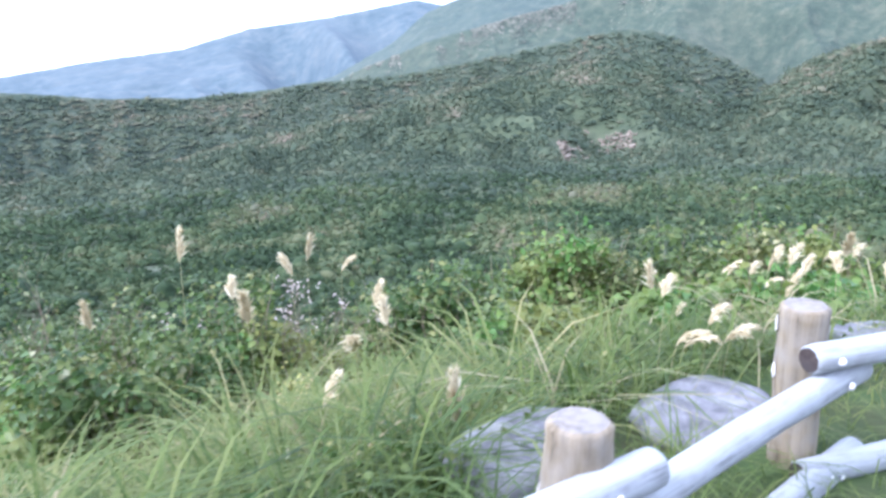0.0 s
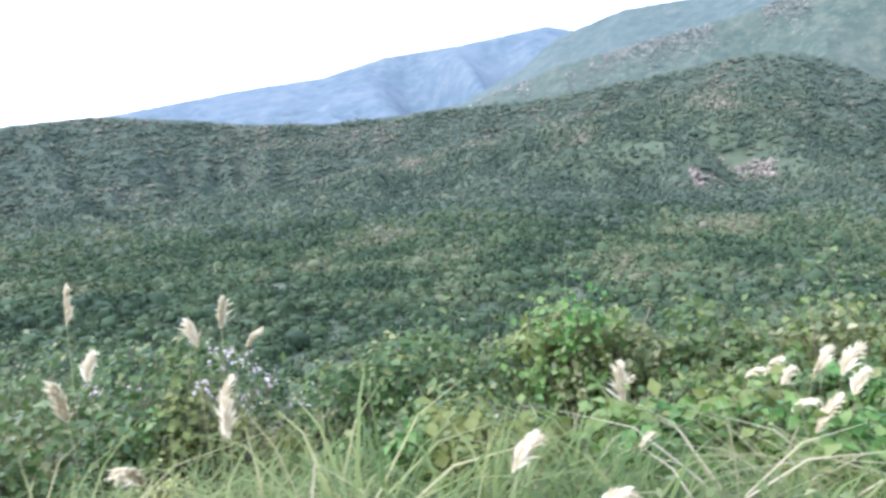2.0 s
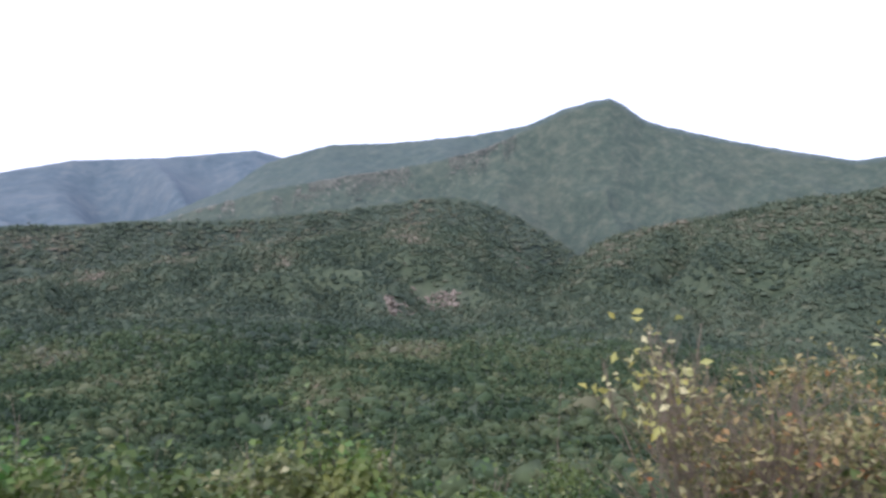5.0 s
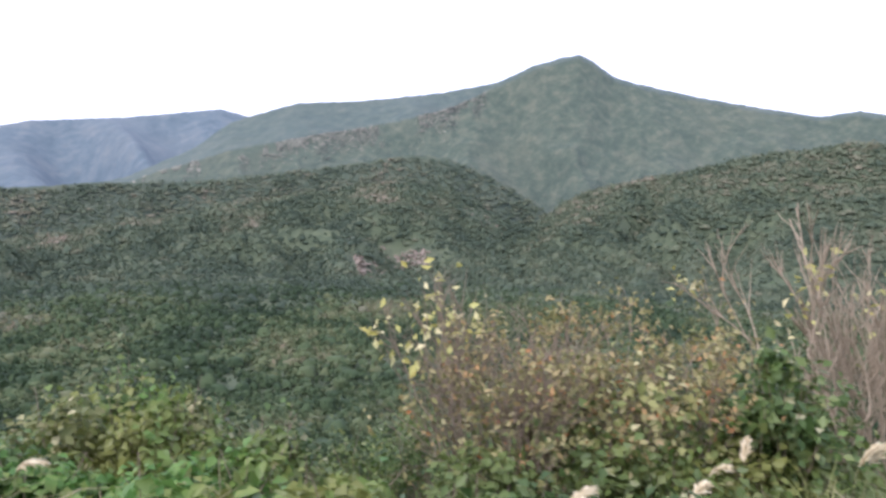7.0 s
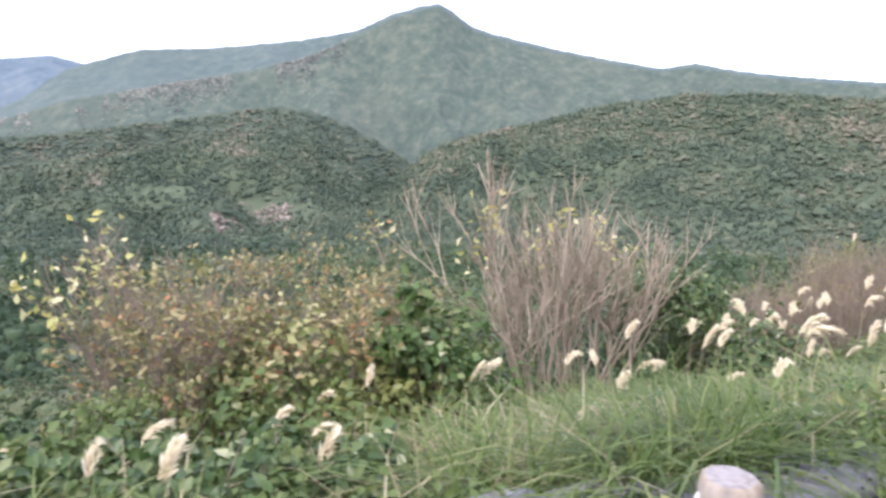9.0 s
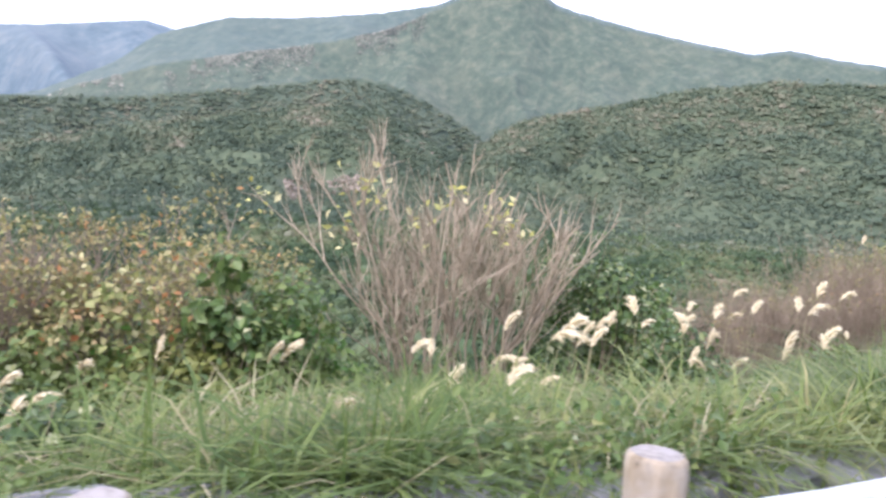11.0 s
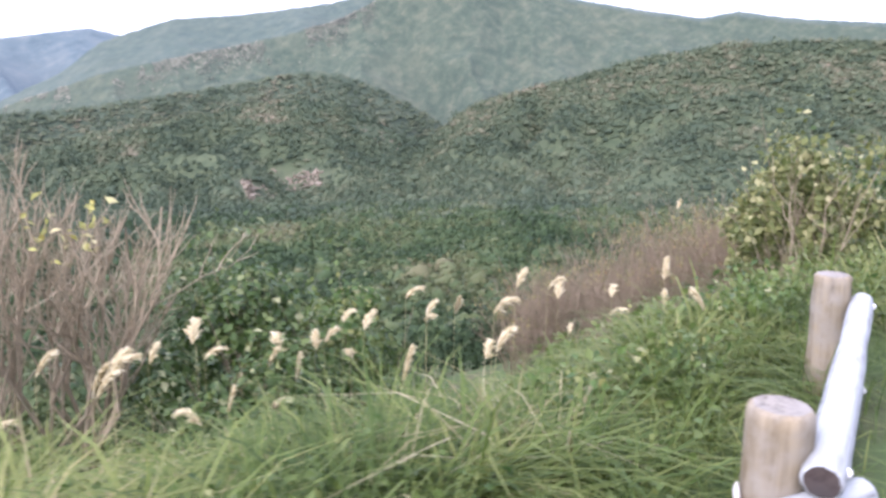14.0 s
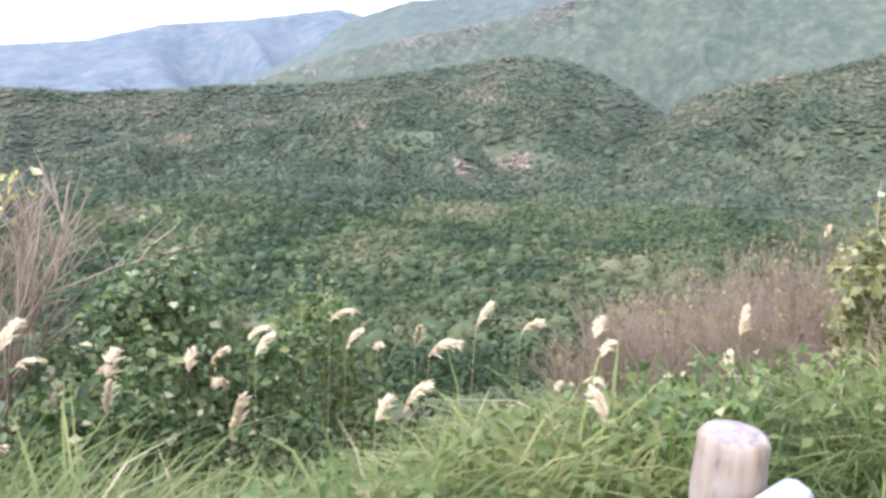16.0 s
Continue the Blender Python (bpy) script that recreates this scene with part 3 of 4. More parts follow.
mid_far = np.hypot(mid_c[:, 0] - CX, mid_c[:, 1] - CY) > 240 + 100 * fr.random(len(mid_c))
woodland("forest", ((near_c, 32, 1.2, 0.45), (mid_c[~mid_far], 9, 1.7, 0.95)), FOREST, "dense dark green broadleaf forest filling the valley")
far_r = np.hypot(far_c[:, 0] - CX, far_c[:, 1] - CY) + 70 * grains(far_c[:, 0], far_c[:, 1], 60, 15) + 40 * grains(far_c[:, 0], far_c[:, 1], 14, 16)
far_a = np.degrees(np.arctan2(far_c[:, 0] - CX, far_c[:, 1] - CY))
on_ridge = (far_r > np.interp(far_a, [-50, -10, 10, 17, 22, 26, 50], [640, 640, 650, 760, 760, 590, 560])) & (fr.random(len(far_c)) < 0.8)
# smaller tone spread imitates haze; positive lift paints in hazy, sunlit crests
woodland("forest_slope", ((mid_c[mid_far], 6, 1.75, 1.0), (far_c[~on_ridge], 9, 3.1, 1.75)), FOREST_HAZED, "wooded slope rising beyond the valley", -0.04, 0.9, 0.05)
woodland("forest_ridge", ((far_c[on_ridge], 9, 3.1, 1.75),), FOREST_HAZED, "olive and brown woodland along the hill crests", 0.24, 0.8, 0.02)
woodland("forest_crest", ((spur_c, 7, 3.9, 2.5),), FOREST_HAZED, "hazy woodland along the farther crest", 0.17, 0.8, 0.0)
rk = np.random.default_rng(91)
n = 9000
ra, rr = rk.uniform(5, 22, n), rk.uniform(380, 690, n)
x, y = CX + rr * np.sin(np.radians(ra)), CY + rr * np.cos(np.radians(ra))
keep = bare_ground(x, y, ra, rr) & ((ra < 16.5) | (rk.random(n) < 0.3)) & (grains(x, y, 7, 17) > -0.1)
x, y = x[keep], y[keep]
n = len(x)
V, F = domes(np.stack([x, y, land(x, y) + 0.2], -1), rk.lognormal(0.0, 0.5, n), rk.lognormal(-0.1, 0.4, n), rk)
tagged(new("scree", mesh_of("scree", V, F, SCREE, False)), "tan boulders of a scree among the trees", "rocks", kind="stuff")
sc = bare_ground(gv[:, 0], gv[:, 1], az_, r_)
zone_col[:, 2] = sc * (az_ < 16.5) * 0.12
# dry grass along the shoulder's crest
n = 9000
ra, rr = rk.uniform(-13, 19, n), 1256 - np.abs(rk.normal(0, 26, n))
x, y = CX + rr * np.sin(np.radians(ra)), CY + rr * np.cos(np.radians(ra))
keep = grains(ra * 3, rr * 0.05, 4, 61) + 0.5 * grains(ra * 9, rr * 0.1, 4, 62) + np.interp(ra, [-10, 4, 10, 15, 18], [-0.25, -0.1, 0.15, 0.35, 0.0]) > 0.0
x, y, ra, rr = x[keep], y[keep], ra[keep], rr[keep]
n = len(x)
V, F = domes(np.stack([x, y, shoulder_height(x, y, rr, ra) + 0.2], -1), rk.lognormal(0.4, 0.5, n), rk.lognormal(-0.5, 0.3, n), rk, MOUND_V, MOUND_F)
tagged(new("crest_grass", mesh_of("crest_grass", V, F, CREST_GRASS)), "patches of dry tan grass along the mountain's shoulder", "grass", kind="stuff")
gme.attributes["zone"].data.foreach_set("color", zone_col.ravel())

# ---- grass on the bank ----
def blades(base, heading, length, width, droop, segs=3):
    """Grass blades: tapering strips that rise and arch over."""
    n = len(base)
    t = np.linspace(0, 1, segs + 1)
    h = np.stack([np.cos(heading), np.sin(heading), np.zeros(n)], -1)
    w = np.stack([-np.sin(heading), np.cos(heading), np.zeros(n)], -1)
    out = droop[:, None] * t[None] ** 1.8 * length[:, None]
    up = (t[None] - 0.55 * droop[:, None] * t[None] ** 2.6) * length[:, None]
    P_ = base[:, None] + h[:, None] * out[..., None] + np.array([0, 0, 1.0]) * up[..., None]
    taper = np.array([0.75, 1.0, 0.75, 0.06])
    half = width[:, None] * 0.5 * taper[None]
    V = np.stack([P_ - w[:, None] * half[..., None], P_ + w[:, None] * half[..., None]], 2).reshape(n, -1, 3)
    q = np.array([(2 * i, 2 * i + 1, 2 * i + 3, 2 * i + 2) for i in range(segs)])
    F = (np.arange(n) * 2 * (segs + 1))[:, None, None] + q[None]
    return V.reshape(-1, 3), F.reshape(-1, 4)


CLEAR = ((13.95, 2.9, 0.26), (13.85, 2.55, 0.3), (0.29, 2.59, 0.30), (1.15, 2.84, 0.30))     # bare spots round the larger stones


def grass_patch(n, x0, x1, s0, s1, height, r, clump=0.12, per=95, broad=1.0):
    """Tussocks: blades fan out of a narrow foot and arch over on all sides, a little to leeward."""
    k = max(1, n // per)
    cx, cs = r.uniform(x0, x1, k), s0 + (s1 - s0) * r.random(k) ** 1.15
    tall = height * np.clip(r.lognormal(0, 0.26, k), 0.6, 1.3)
    i = r.integers(0, k, n)
    x = cx[i] + r.normal(0, clump, n)
    y = fence_y(x) + np.maximum(cs[i] + r.normal(0, clump, n), s0 - 0.1)
    s = y - fence_y(x)
    keep = ~((s > 0.62) & (s < 1.12) & (r.random(n) < 0.5)) 
    keep &= ~((x > 11.0) & (x < 12.9) & (s > 1.9) & (r.random(n) < 0.7)) & ~((x > 5.0) & (x < 7.3) & (s > 1.5) & (r.random(n) < 0.6))
    for mx, my, mr in CLEAR:
        keep &= np.hypot(x - mx, y - my) > mr
    x, y, i = x[keep], y[keep], i[keep]
    n = len(x)
    ln = tall[i] * r.uniform(0.6, 1.3, n)
    ln = ln * (1 - 0.45 * np.clip((x - 13) / 1.5, 0, 1) * np.clip((y - fence_y(x) - 0.8) / 0.6, 0, 1))
    head = r.uniform(0, 2 * np.pi, n)
    head = np.arctan2(np.sin(head), np.cos(head) + 0.22)
    return blades(np.stack([x, y, land(x, y) - 0.03], -1), head, ln, broad * (0.0055 + 0.010 * r.random(n) ** 1.5) * np.clip(ln * 1.6, 0.6, 1.1), np.clip(r.normal(1.12, 0.36, n), 0.15, 1.6))


def clump_tone(V, r):
    """Shade of each blade by the tussock it stands in."""
    p = V.reshape(-1, 8, 3)[:, 0]
    t = 0.48 + 0.46 * grains(p[:, 0], p[:, 1], 0.30, 81) + 0.26 * grains(p[:, 0], p[:, 1], 1.3, 82) + 0.10 * r.normal(size=len(p))
    return np.repeat(t, 8)


gr = np.random.default_rng(21)
V, F = joined([grass_patch(12000, -7, 1.6, 0.9, 2.8, 0.66, gr, 0.13, 70, 1.2), grass_patch(8000, 1.4, 6.2, 0.9, 2.6, 0.42, gr), grass_patch(6000, 1.6, 5.6, 1.0, 2.6, 0.36, gr, 0.2, 25), grass_patch(900, 5.6, 7.4, 0.9, 1.8, 0.42, gr, 0.1, 40, 1.0), grass_patch(11500, 7.2, 12, 0.9, 3.0, 0.6, gr, 0.1, 80, 1.25), grass_patch(14000, 11.5, 18, 0.9, 2.3, 0.52, gr, 0.14, 60, 1.05), grass_patch(7000, -9, 0.6, 2.5, 4.4, 0.66, gr, 0.15, 60), grass_patch(4500, 8, 11.8, 2.6, 4.6, 0.58, gr), grass_patch(6500, 12.4, 17.8, 2.2, 4.6, 0.55, gr, 0.15, 50, 1.4), grass_patch(11000, 12.2, 17.5, 0.55, 1.5, 0.42, gr, 0.14, 60, 1.0), grass_patch(22000, 12.0, 18.5, 1.0, 2.6, 0.62, gr, 0.2, 60, 1.1), grass_patch(2600, 6.5, 18, 1.5, 3.6, 0.85, gr, 0.07, 60, 1.2), grass_patch(1300, -6, 1.5, 1.4, 3.4, 0.9, gr, 0.07, 60, 1.5),
               grass_patch(13000, -6, 18, -0.75, 1.0, 0.22, gr, 0.3, 40), grass_patch(6000, -6, 18, 0.1, 1.2, 0.38, gr, 0.12, 50)])
tagged(new("grass", mesh_of("grass", V, F, GRASS, tone=clump_tone(V, gr))), "tall green arching grass overgrowing the bank", "grass", kind="stuff")
V, F = joined([grass_patch(3600, -7, 18, 1.0, 3.0, 0.62, gr, 0.08, 16), grass_patch(900, 7.9, 9.4, 1.4, 2.8, 0.62, gr, 0.06, 35), grass_patch(4200, 7.6, 18, 0.9, 2.9, 0.55, gr, 0.12, 14, 0.75)])
tagged(new("dry_grass", mesh_of("dry_grass", V, F, DRYGRASS)), "straw-coloured dry grass among the green", "grass", kind="stuff")

# broad-leaved weeds through the grass
n = 15000
k = 420
wx, ws = -7 + 24 * gr.random(k) ** 1.8, gr.uniform(0.5, 3.4, k)
i = gr.integers(0, k, n)
x = wx[i] + gr.normal(0, 0.16, n)
y = fence_y(x) + np.maximum(ws[i] + gr.normal(0, 0.16, n), 0.4)
c = np.stack([x, y, land(x, y) + 0.05 + gr.random(n) * 0.30 * gr.uniform(0.4, 1.2, k)[i]], -1)
V, F = diamonds(c, gr.normal(size=(n, 3)) * 0.7 + np.array([0, -0.3, 0.9]), gr.uniform(0.025, 0.065, n), gr, 0.75)
V2, F2 = V, F
n, k = 11000, 260
wx, ws = gr.uniform(9, 18, k), gr.uniform(0.6, 3.6, k)
i = gr.integers(0, k, n)
x = wx[i] + gr.normal(0, 0.15, n)
y = fence_y(x) + np.maximum(ws[i] + gr.normal(0, 0.15, n), 0.5)
c = np.stack([x, y, land(x, y) + 0.06 + gr.random(n) * 0.42 * gr.uniform(0.4, 1.2, k)[i]], -1)
V, F = joined([(V2, F2), diamonds(c, gr.normal(size=(n, 3)) * 0.7 + np.array([0, -0.3, 0.9]), gr.uniform(0.03, 0.085, n), gr, 0.6)])
tagged(new("weeds", mesh_of("weeds", V, F, LEAF_MID)), "broad-leaved green weeds growing through the grass", "weeds", kind="stuff")

# ---- edging stones beyond the fence ----
def stone_mesh(name, sx, sy, sz, seed):
    bm = bmesh.new()
    bmesh.ops.create_icosphere(bm, subdivisions=3, radius=1.0)
    for v in bm.verts:
        p = v.co.normalized()
        q = Vector((math.copysign(abs(p.x) ** 0.6, p.x), math.copysign(abs(p.y) ** 0.6, p.y), math.copysign(abs(p.z) ** 0.5, p.z)))
        k = 1 + 0.16 * noise.noise(p * 1.7 + Vector((seed * 3.1, 0, 0))) + 0.05 * noise.noise(p * 6 + Vector((0, seed, 0)))
        v.co = Vector((q.x * sx, q.y * sy, q.z * sz)) * k
    for f in bm.faces:
        f.smooth = True
    me = bpy.data.meshes.new(name)
    bm.to_mesh(me)
    bm.free()
    me.materials.append(STONE)
    return me


STONES = [stone_mesh("edging_stone", 0.31, 0.20, 0.065, i) for i in range(4)]
x = -4.0
while x < 12.3:
    y = float(fence_y(x + 0.2)) + 0.86 + gr.normal() * 0.05
    if gr.random() < 0.8 and min(np.hypot(x + 0.2 - 0.29, y - 2.64), np.hypot(x + 0.2 - 1.15, y - 2.92)) > 0.6:
        st = new("edging_stone", STONES[int(gr.integers(4))])
        a = math.degrees(math.atan2(float(fence_y(x + 0.5) - fence_y(x - 0.1)), 0.6))
        st.matrix_world = pose(x + 0.2, y, 0.035 + gr.normal() * 0.015, gr.normal() * 4, gr.normal() * 4, a)
        tagged(st, "low weathered grey stone half sunk in the grass", "stone", "stones along the grass edge")
    x += 0.52
for k, (sx, sy) in enumerate(((0.29, 2.64), (1.15, 2.92))):
    st = new("flat_stone", stone_mesh("flat_stone", 0.33, 0.24, 0.07, 20 + k))
    st.matrix_world = pose(sx, sy, 0.03, 2, -3, 32 + 8 * k)
    tagged(st, "broad flat grey stone lying in the grass", "stone", "stones along the grass edge")
st = new("edging_stone", stone_mesh("edging_stone", 0.19, 0.17, 0.18, 9))
st.matrix_world = pose(13.95, 2.95, -0.27, 5, 3, 40)
tagged(st, "rounded grey boulder in the grass behind the fence", "stone", "stones along the grass edge")


# ---- shrubs and bushes on the bank ----
def tube_set(paths, radii_, sides=4):
    """Many thin tubes in one mesh: paths (n, k, 3), radii (n, k)."""
    n, k = paths.shape[:2]
    t = np.gradient(paths, axis=1)
    t /= np.linalg.norm(t, axis=2, keepdims=True) + 1e-9
    u = np.cross(t, np.array([0.31, 0.95, 0.05]))
    u /= np.linalg.norm(u, axis=2, keepdims=True) + 1e-9
    w = np.cross(t, u)
    a = np.arange(sides) * 2 * np.pi / sides
    V = paths[:, :, None] + radii_[:, :, None, None] * (np.cos(a)[None, None, :, None] * u[:, :, None] + np.sin(a)[None, None, :, None] * w[:, :, None])
    F = (np.arange(n) * k * sides)[:, None, None] + grid_faces(k, sides, True)[None]
    return V.reshape(-1, 3), F.reshape(-1, 4)


def grow(start, heading, length, bend, r, k=6, crook=0.018):
    """Curved stems: start (n, 3), heading (n, 3) unit, length (n,)."""
    n = len(start)
    t = np.linspace(0, 1, k)
    side = r.normal(size=(n, 3)) * bend
    wig = r.normal(size=(n, k, 3)) * crook * length[:, None, None]
    wig[:, 0] = 0
    return start[:, None] + (heading[:, None] * t[None, :, None] + side[:, None] * (t ** 2)[None, :, None]) * length[:, None, None] + wig


def unit(v):
    return v / (np.linalg.norm(v, axis=-1, keepdims=True) + 1e-9)


def branch_shrub(name, at, stems, height, spread, material, label, r, thick=0.012, twigs=3, finer=2, lean=(0, 0), leaves=None, leaf_n=0, leaf_size=0.06, leaf_top=True, category="shrub", group="", fork=0.38, crook=0.018, rise=0.12, bunch=6, foot=0.25):
    """A shrub of many upright stems that fork into twigs, with some leaves."""
    ob = thing(name, at, label, category, group)
    a = r.uniform(0, 2 * np.pi, stems)
    out = spread * np.sqrt(r.random(stems))
    h = unit(np.stack([np.cos(a) * out + lean[0], np.sin(a) * out * 0.7 + lean[1], np.full(stems, 1.0)], -1))
    base = np.stack([np.cos(a) * out * foot, np.sin(a) * out * foot, np.full(stems, -0.05)], -1) * height
    ln = height * r.uniform(0.65, 1.1, stems)
    main = grow(base, h, ln, 0.10, r, 8, crook)
    sets = [(main, thick * r.uniform(0.6, 1.2, stems)[:, None] * np.linspace(1, 0.3, 8)[None])]
    tips, parent, plen, prad = [main[:, -1]], main, ln, thick * 0.55
    for level, per in enumerate((twigs, finer)):
        n = len(parent) * per
        i = np.repeat(np.arange(len(parent)), per)
        f = r.uniform(0.30, 0.95, n)
        kk = parent.shape[1] - 1
        j = np.minimum((f * kk).astype(int), kk - 1)
        p = parent[i, j] + (parent[i, j + 1] - parent[i, j]) * (f * kk - j)[:, None]
        d = unit(unit(parent[i, j + 1] - parent[i, j]) + r.normal(size=(n, 3)) * fork + np.array([0, 0, rise]))
        ll = plen[i] * (1.05 - f) * r.uniform(0.55, 0.95, n) + 0.06 * height
        br = grow(p, d, ll, 0.12, r, 5)
        sets.append((br, prad * r.uniform(0.6, 1.1, n)[:, None] * np.linspace(1, 0.3, 5)[None]))
        tips.append(br[:, -1])
        tips.append(br[:, 2])
        parent, plen, prad = br, ll, prad * 0.6
    V, F = joined([tube_set(p, q, 5 if i == 0 else 3) for i, (p, q) in enumerate(sets)])
    part("branchwork", mesh_of("branchwork", V, F, material), ob)
    if leaves and leaf_n:
        T_ = np.concatenate(tips)
        if leaf_top:
            T_ = T_[T_[:, 2] > np.quantile(T_[:, 2], 0.55)]
        seeds = T_[r.integers(0, len(T_), max(1, leaf_n // bunch))]
        c = np.repeat(seeds, bunch, 0) + r.normal(size=(len(seeds) * bunch, 3)) * leaf_size * (0.75 + 0.025 * bunch)
        V, F = diamonds(c, r.normal(size=c.shape) + np.array([0, -0.3, 0.6]), leaf_size * r.uniform(0.6, 1.3, len(c)), r, 0.55)
        part("foliage", mesh_of("foliage", V, F, leaves), ob)
    return ob


def leaf_bush(name, at, radius, height, n, size, material, label, r, lumps=9, category="bush", group="", stem=BARK_BROWN):
    """A leafy bush: stems, and leaves crowded on uneven lumps with gaps between them."""
    ob = thing(name, at, label, category, group)
    a, q = r.uniform(0, 2 * np.pi, lumps), np.sqrt(r.random(lumps))
    lc = np.stack([np.cos(a) * q * radius * 0.75, np.sin(a) * q * radius * 0.75, height * r.uniform(0.35, 0.85, lumps) * (1 - 0.35 * q)], -1)
    lr = radius * r.uniform(0.28, 0.5, lumps)
    i = r.integers(0, lumps, n)
    d = unit(r.normal(size=(n, 3)) + np.array([0, 0, 0.35]))
    c = lc[i] + d * (lr[i] * (0.55 + 0.55 * r.random(n)))[:, None]
    sprig = r.random(n) < 0.06
    c[sprig] += np.array([0, 0, 1.0]) * (r.random(sprig.sum()) * height * 0.28)[:, None]
    c[:, 2] = np.maximum(c[:, 2], 0.02)
    V, F = diamonds(c, d + r.normal(size=(n, 3)) * 0.6 + np.array([0, -0.2, 0.5]), size * r.uniform(0.55, 1.3, n), r, 0.7)
    part("foliage", mesh_of("foliage", V, F, material), ob)
    m = 14 + lumps * 2
    t = lc[r.integers(0, lumps, m)] + r.normal(size=(m, 3)) * radius * 0.2
    t[:, 2] = np.clip(t[:, 2] * r.uniform(0.9, 1.25, m), 0.1, None)
    b0 = np.stack([t[:, 0] * 0.2, t[:, 1] * 0.2, np.full(m, -0.05)], -1)
    st = grow(b0, unit(t - b0), np.linalg.norm(t - b0, axis=1), 0.08, r, 5)
    V, F = tube_set(st, np.full((m, 1), 0.008) * np.linspace(1, 0.35, 5)[None], 3)
    part("stemwork", mesh_of("stemwork", V, F, stem), ob)
    return ob


def ground_at(x, y, sink=0.0):
    return (x, y, float(land(x, y)) - sink)


br_ = np.random.default_rng(33)
# the great bare shrub
branch_shrub("bare_shrub", ground_at(10.52, 6.3), 16, 2.5, 0.29, BARK_PALE, "large nearly leafless shrub of pale brown upright stems", np.random.default_rng(404), 0.025, 5, 5, (-0.16, 0), LEAF_YELLOW, 48, 0.10, True, group="bare shrubs", bunch=12, foot=0.3, fork=0.34, crook=0.030, rise=0.42)
branch_shrub("bare_shrub", ground_at(11.05, 6.3), 16, 2.55, 0.30, BARK_PALE, "large nearly leafless shrub with a few yellow leaves", np.random.default_rng(405), 0.026, 5, 5, (0.12, 0), LEAF_YELLOW, 66, 0.10, True, group="bare shrubs", bunch=12, foot=0.3, fork=0.34, crook=0.030, rise=0.42)
# brown twiggy shrub with yellow leaf tips, and the turning bush beside it
branch_shrub("twiggy_shrub", ground_at(6.68, 6.5), 18, 2.0, 0.42, BARK_BROWN, "brown twiggy shrub with yellow leaves at its tips", br_, 0.012, 6, 4, (-0.02, 0), LEAF_YELLOW, 126, 0.085, True, bunch=21)
branch_shrub("twiggy_shrub", ground_at(6.8, 6.1), 26, 1.6, 0.6, BARK_BROWN, "reddish brown twiggy shrub with sparse turning leaves", br_, 0.010, 6, 4, (0, 0), LEAF_RUST, 1700, 0.06, False)
branch_shrub("autumn_shrub", ground_at(7.7, 6.1), 24, 1.75, 0.55, BARK_BROWN, "shrub with yellow and orange autumn leaves", br_, 0.010, 6, 3, (0, 0), LEAF_RUST, 2200, 0.065, False)
leaf_bush("autumn_bush", ground_at(6.6, 6.4), 0.8, 1.25, 800, 0.075, LEAF_TURNING, "sparse yellowing bush among brown twigs", br_)
leaf_bush("autumn_bush", ground_at(6.5, 5.5), 0.7, 0.9, 900, 0.08, LEAF_MID, "low green bush under the twiggy shrub", br_)
leaf_bush("autumn_bush", ground_at(7.6, 5.4), 0.9, 0.95, 1700, 0.085, LEAF_MID, "low green bush under the turning leaves", br_)
branch_shrub("autumn_shrub", ground_at(8.3, 6.3), 14, 1.7, 0.4, BARK_BROWN, "slender shrub with rusty orange leaves", br_, 0.009, 5, 3, (0.1, 0), LEAF_RUST, 600, 0.06, True)
leaf_bush("leafy_bush", ground_at(8.25, 5.5), 0.75, 1.05, 1700, 0.085, LEAF_BRIGHT, "green broadleaf bush below the rusty shrub", br_, 10)
leaf_bush("autumn_bush", ground_at(7.65, 6.0), 0.95, 1.65, 1500, 0.085, LEAF_TURNING, "yellow-green bush among the turning leaves", br_, 10)
leaf_bush("leafy_sapling", ground_at(8.55, 5.4), 0.42, 2.05, 1000, 0.11, LEAF_MID, "upright sapling with glossy drooping green leaves", br_, 10)
leaf_bush("leafy_bush", ground_at(8.8, 5.6), 0.75, 1.6, 1700, 0.085, LEAF_MID, "dark green broadleaf bush among the grass", br_, 10)
leaf_bush("leafy_bush", ground_at(9.15, 5.8), 0.7, 1.6, 1600, 0.085, LEAF_BRIGHT, "green broadleaf bush beside the bare shrub", br_, 10)
for tx, ty, rad in ((5.5, 4.3, 0.5), (6.1, 3.9, 0.45), (6.5, 4.4, 0.5), (6.9, 3.7, 0.4), (7.2, 4.3, 0.5), (6.3, 4.95, 0.5), (7.7, 4.7, 0.45), (5.9, 4.8, 0.45), (8.1, 4.3, 0.35), (5.4, 3.9, 0.5), (6.5, 3.5, 0.5), (7.4, 3.7, 0.46), (5.9, 4.2, 0.48), (11.6, 4.2, 0.46), (12.1, 4.4, 0.5), (11.9, 3.8, 0.4), (11.3, 4.7, 0.5), (12.5, 4.1, 0.46)):
    leaf_bush("low_weed", ground_at(tx, ty), rad, 0.62, 750, 0.085, LEAF_DARK if rad > 0.45 else LEAF_MID, "low dark green broad-leaved weed with glossy leaves", br_, 7, "weed", "leafy weeds on the bank")
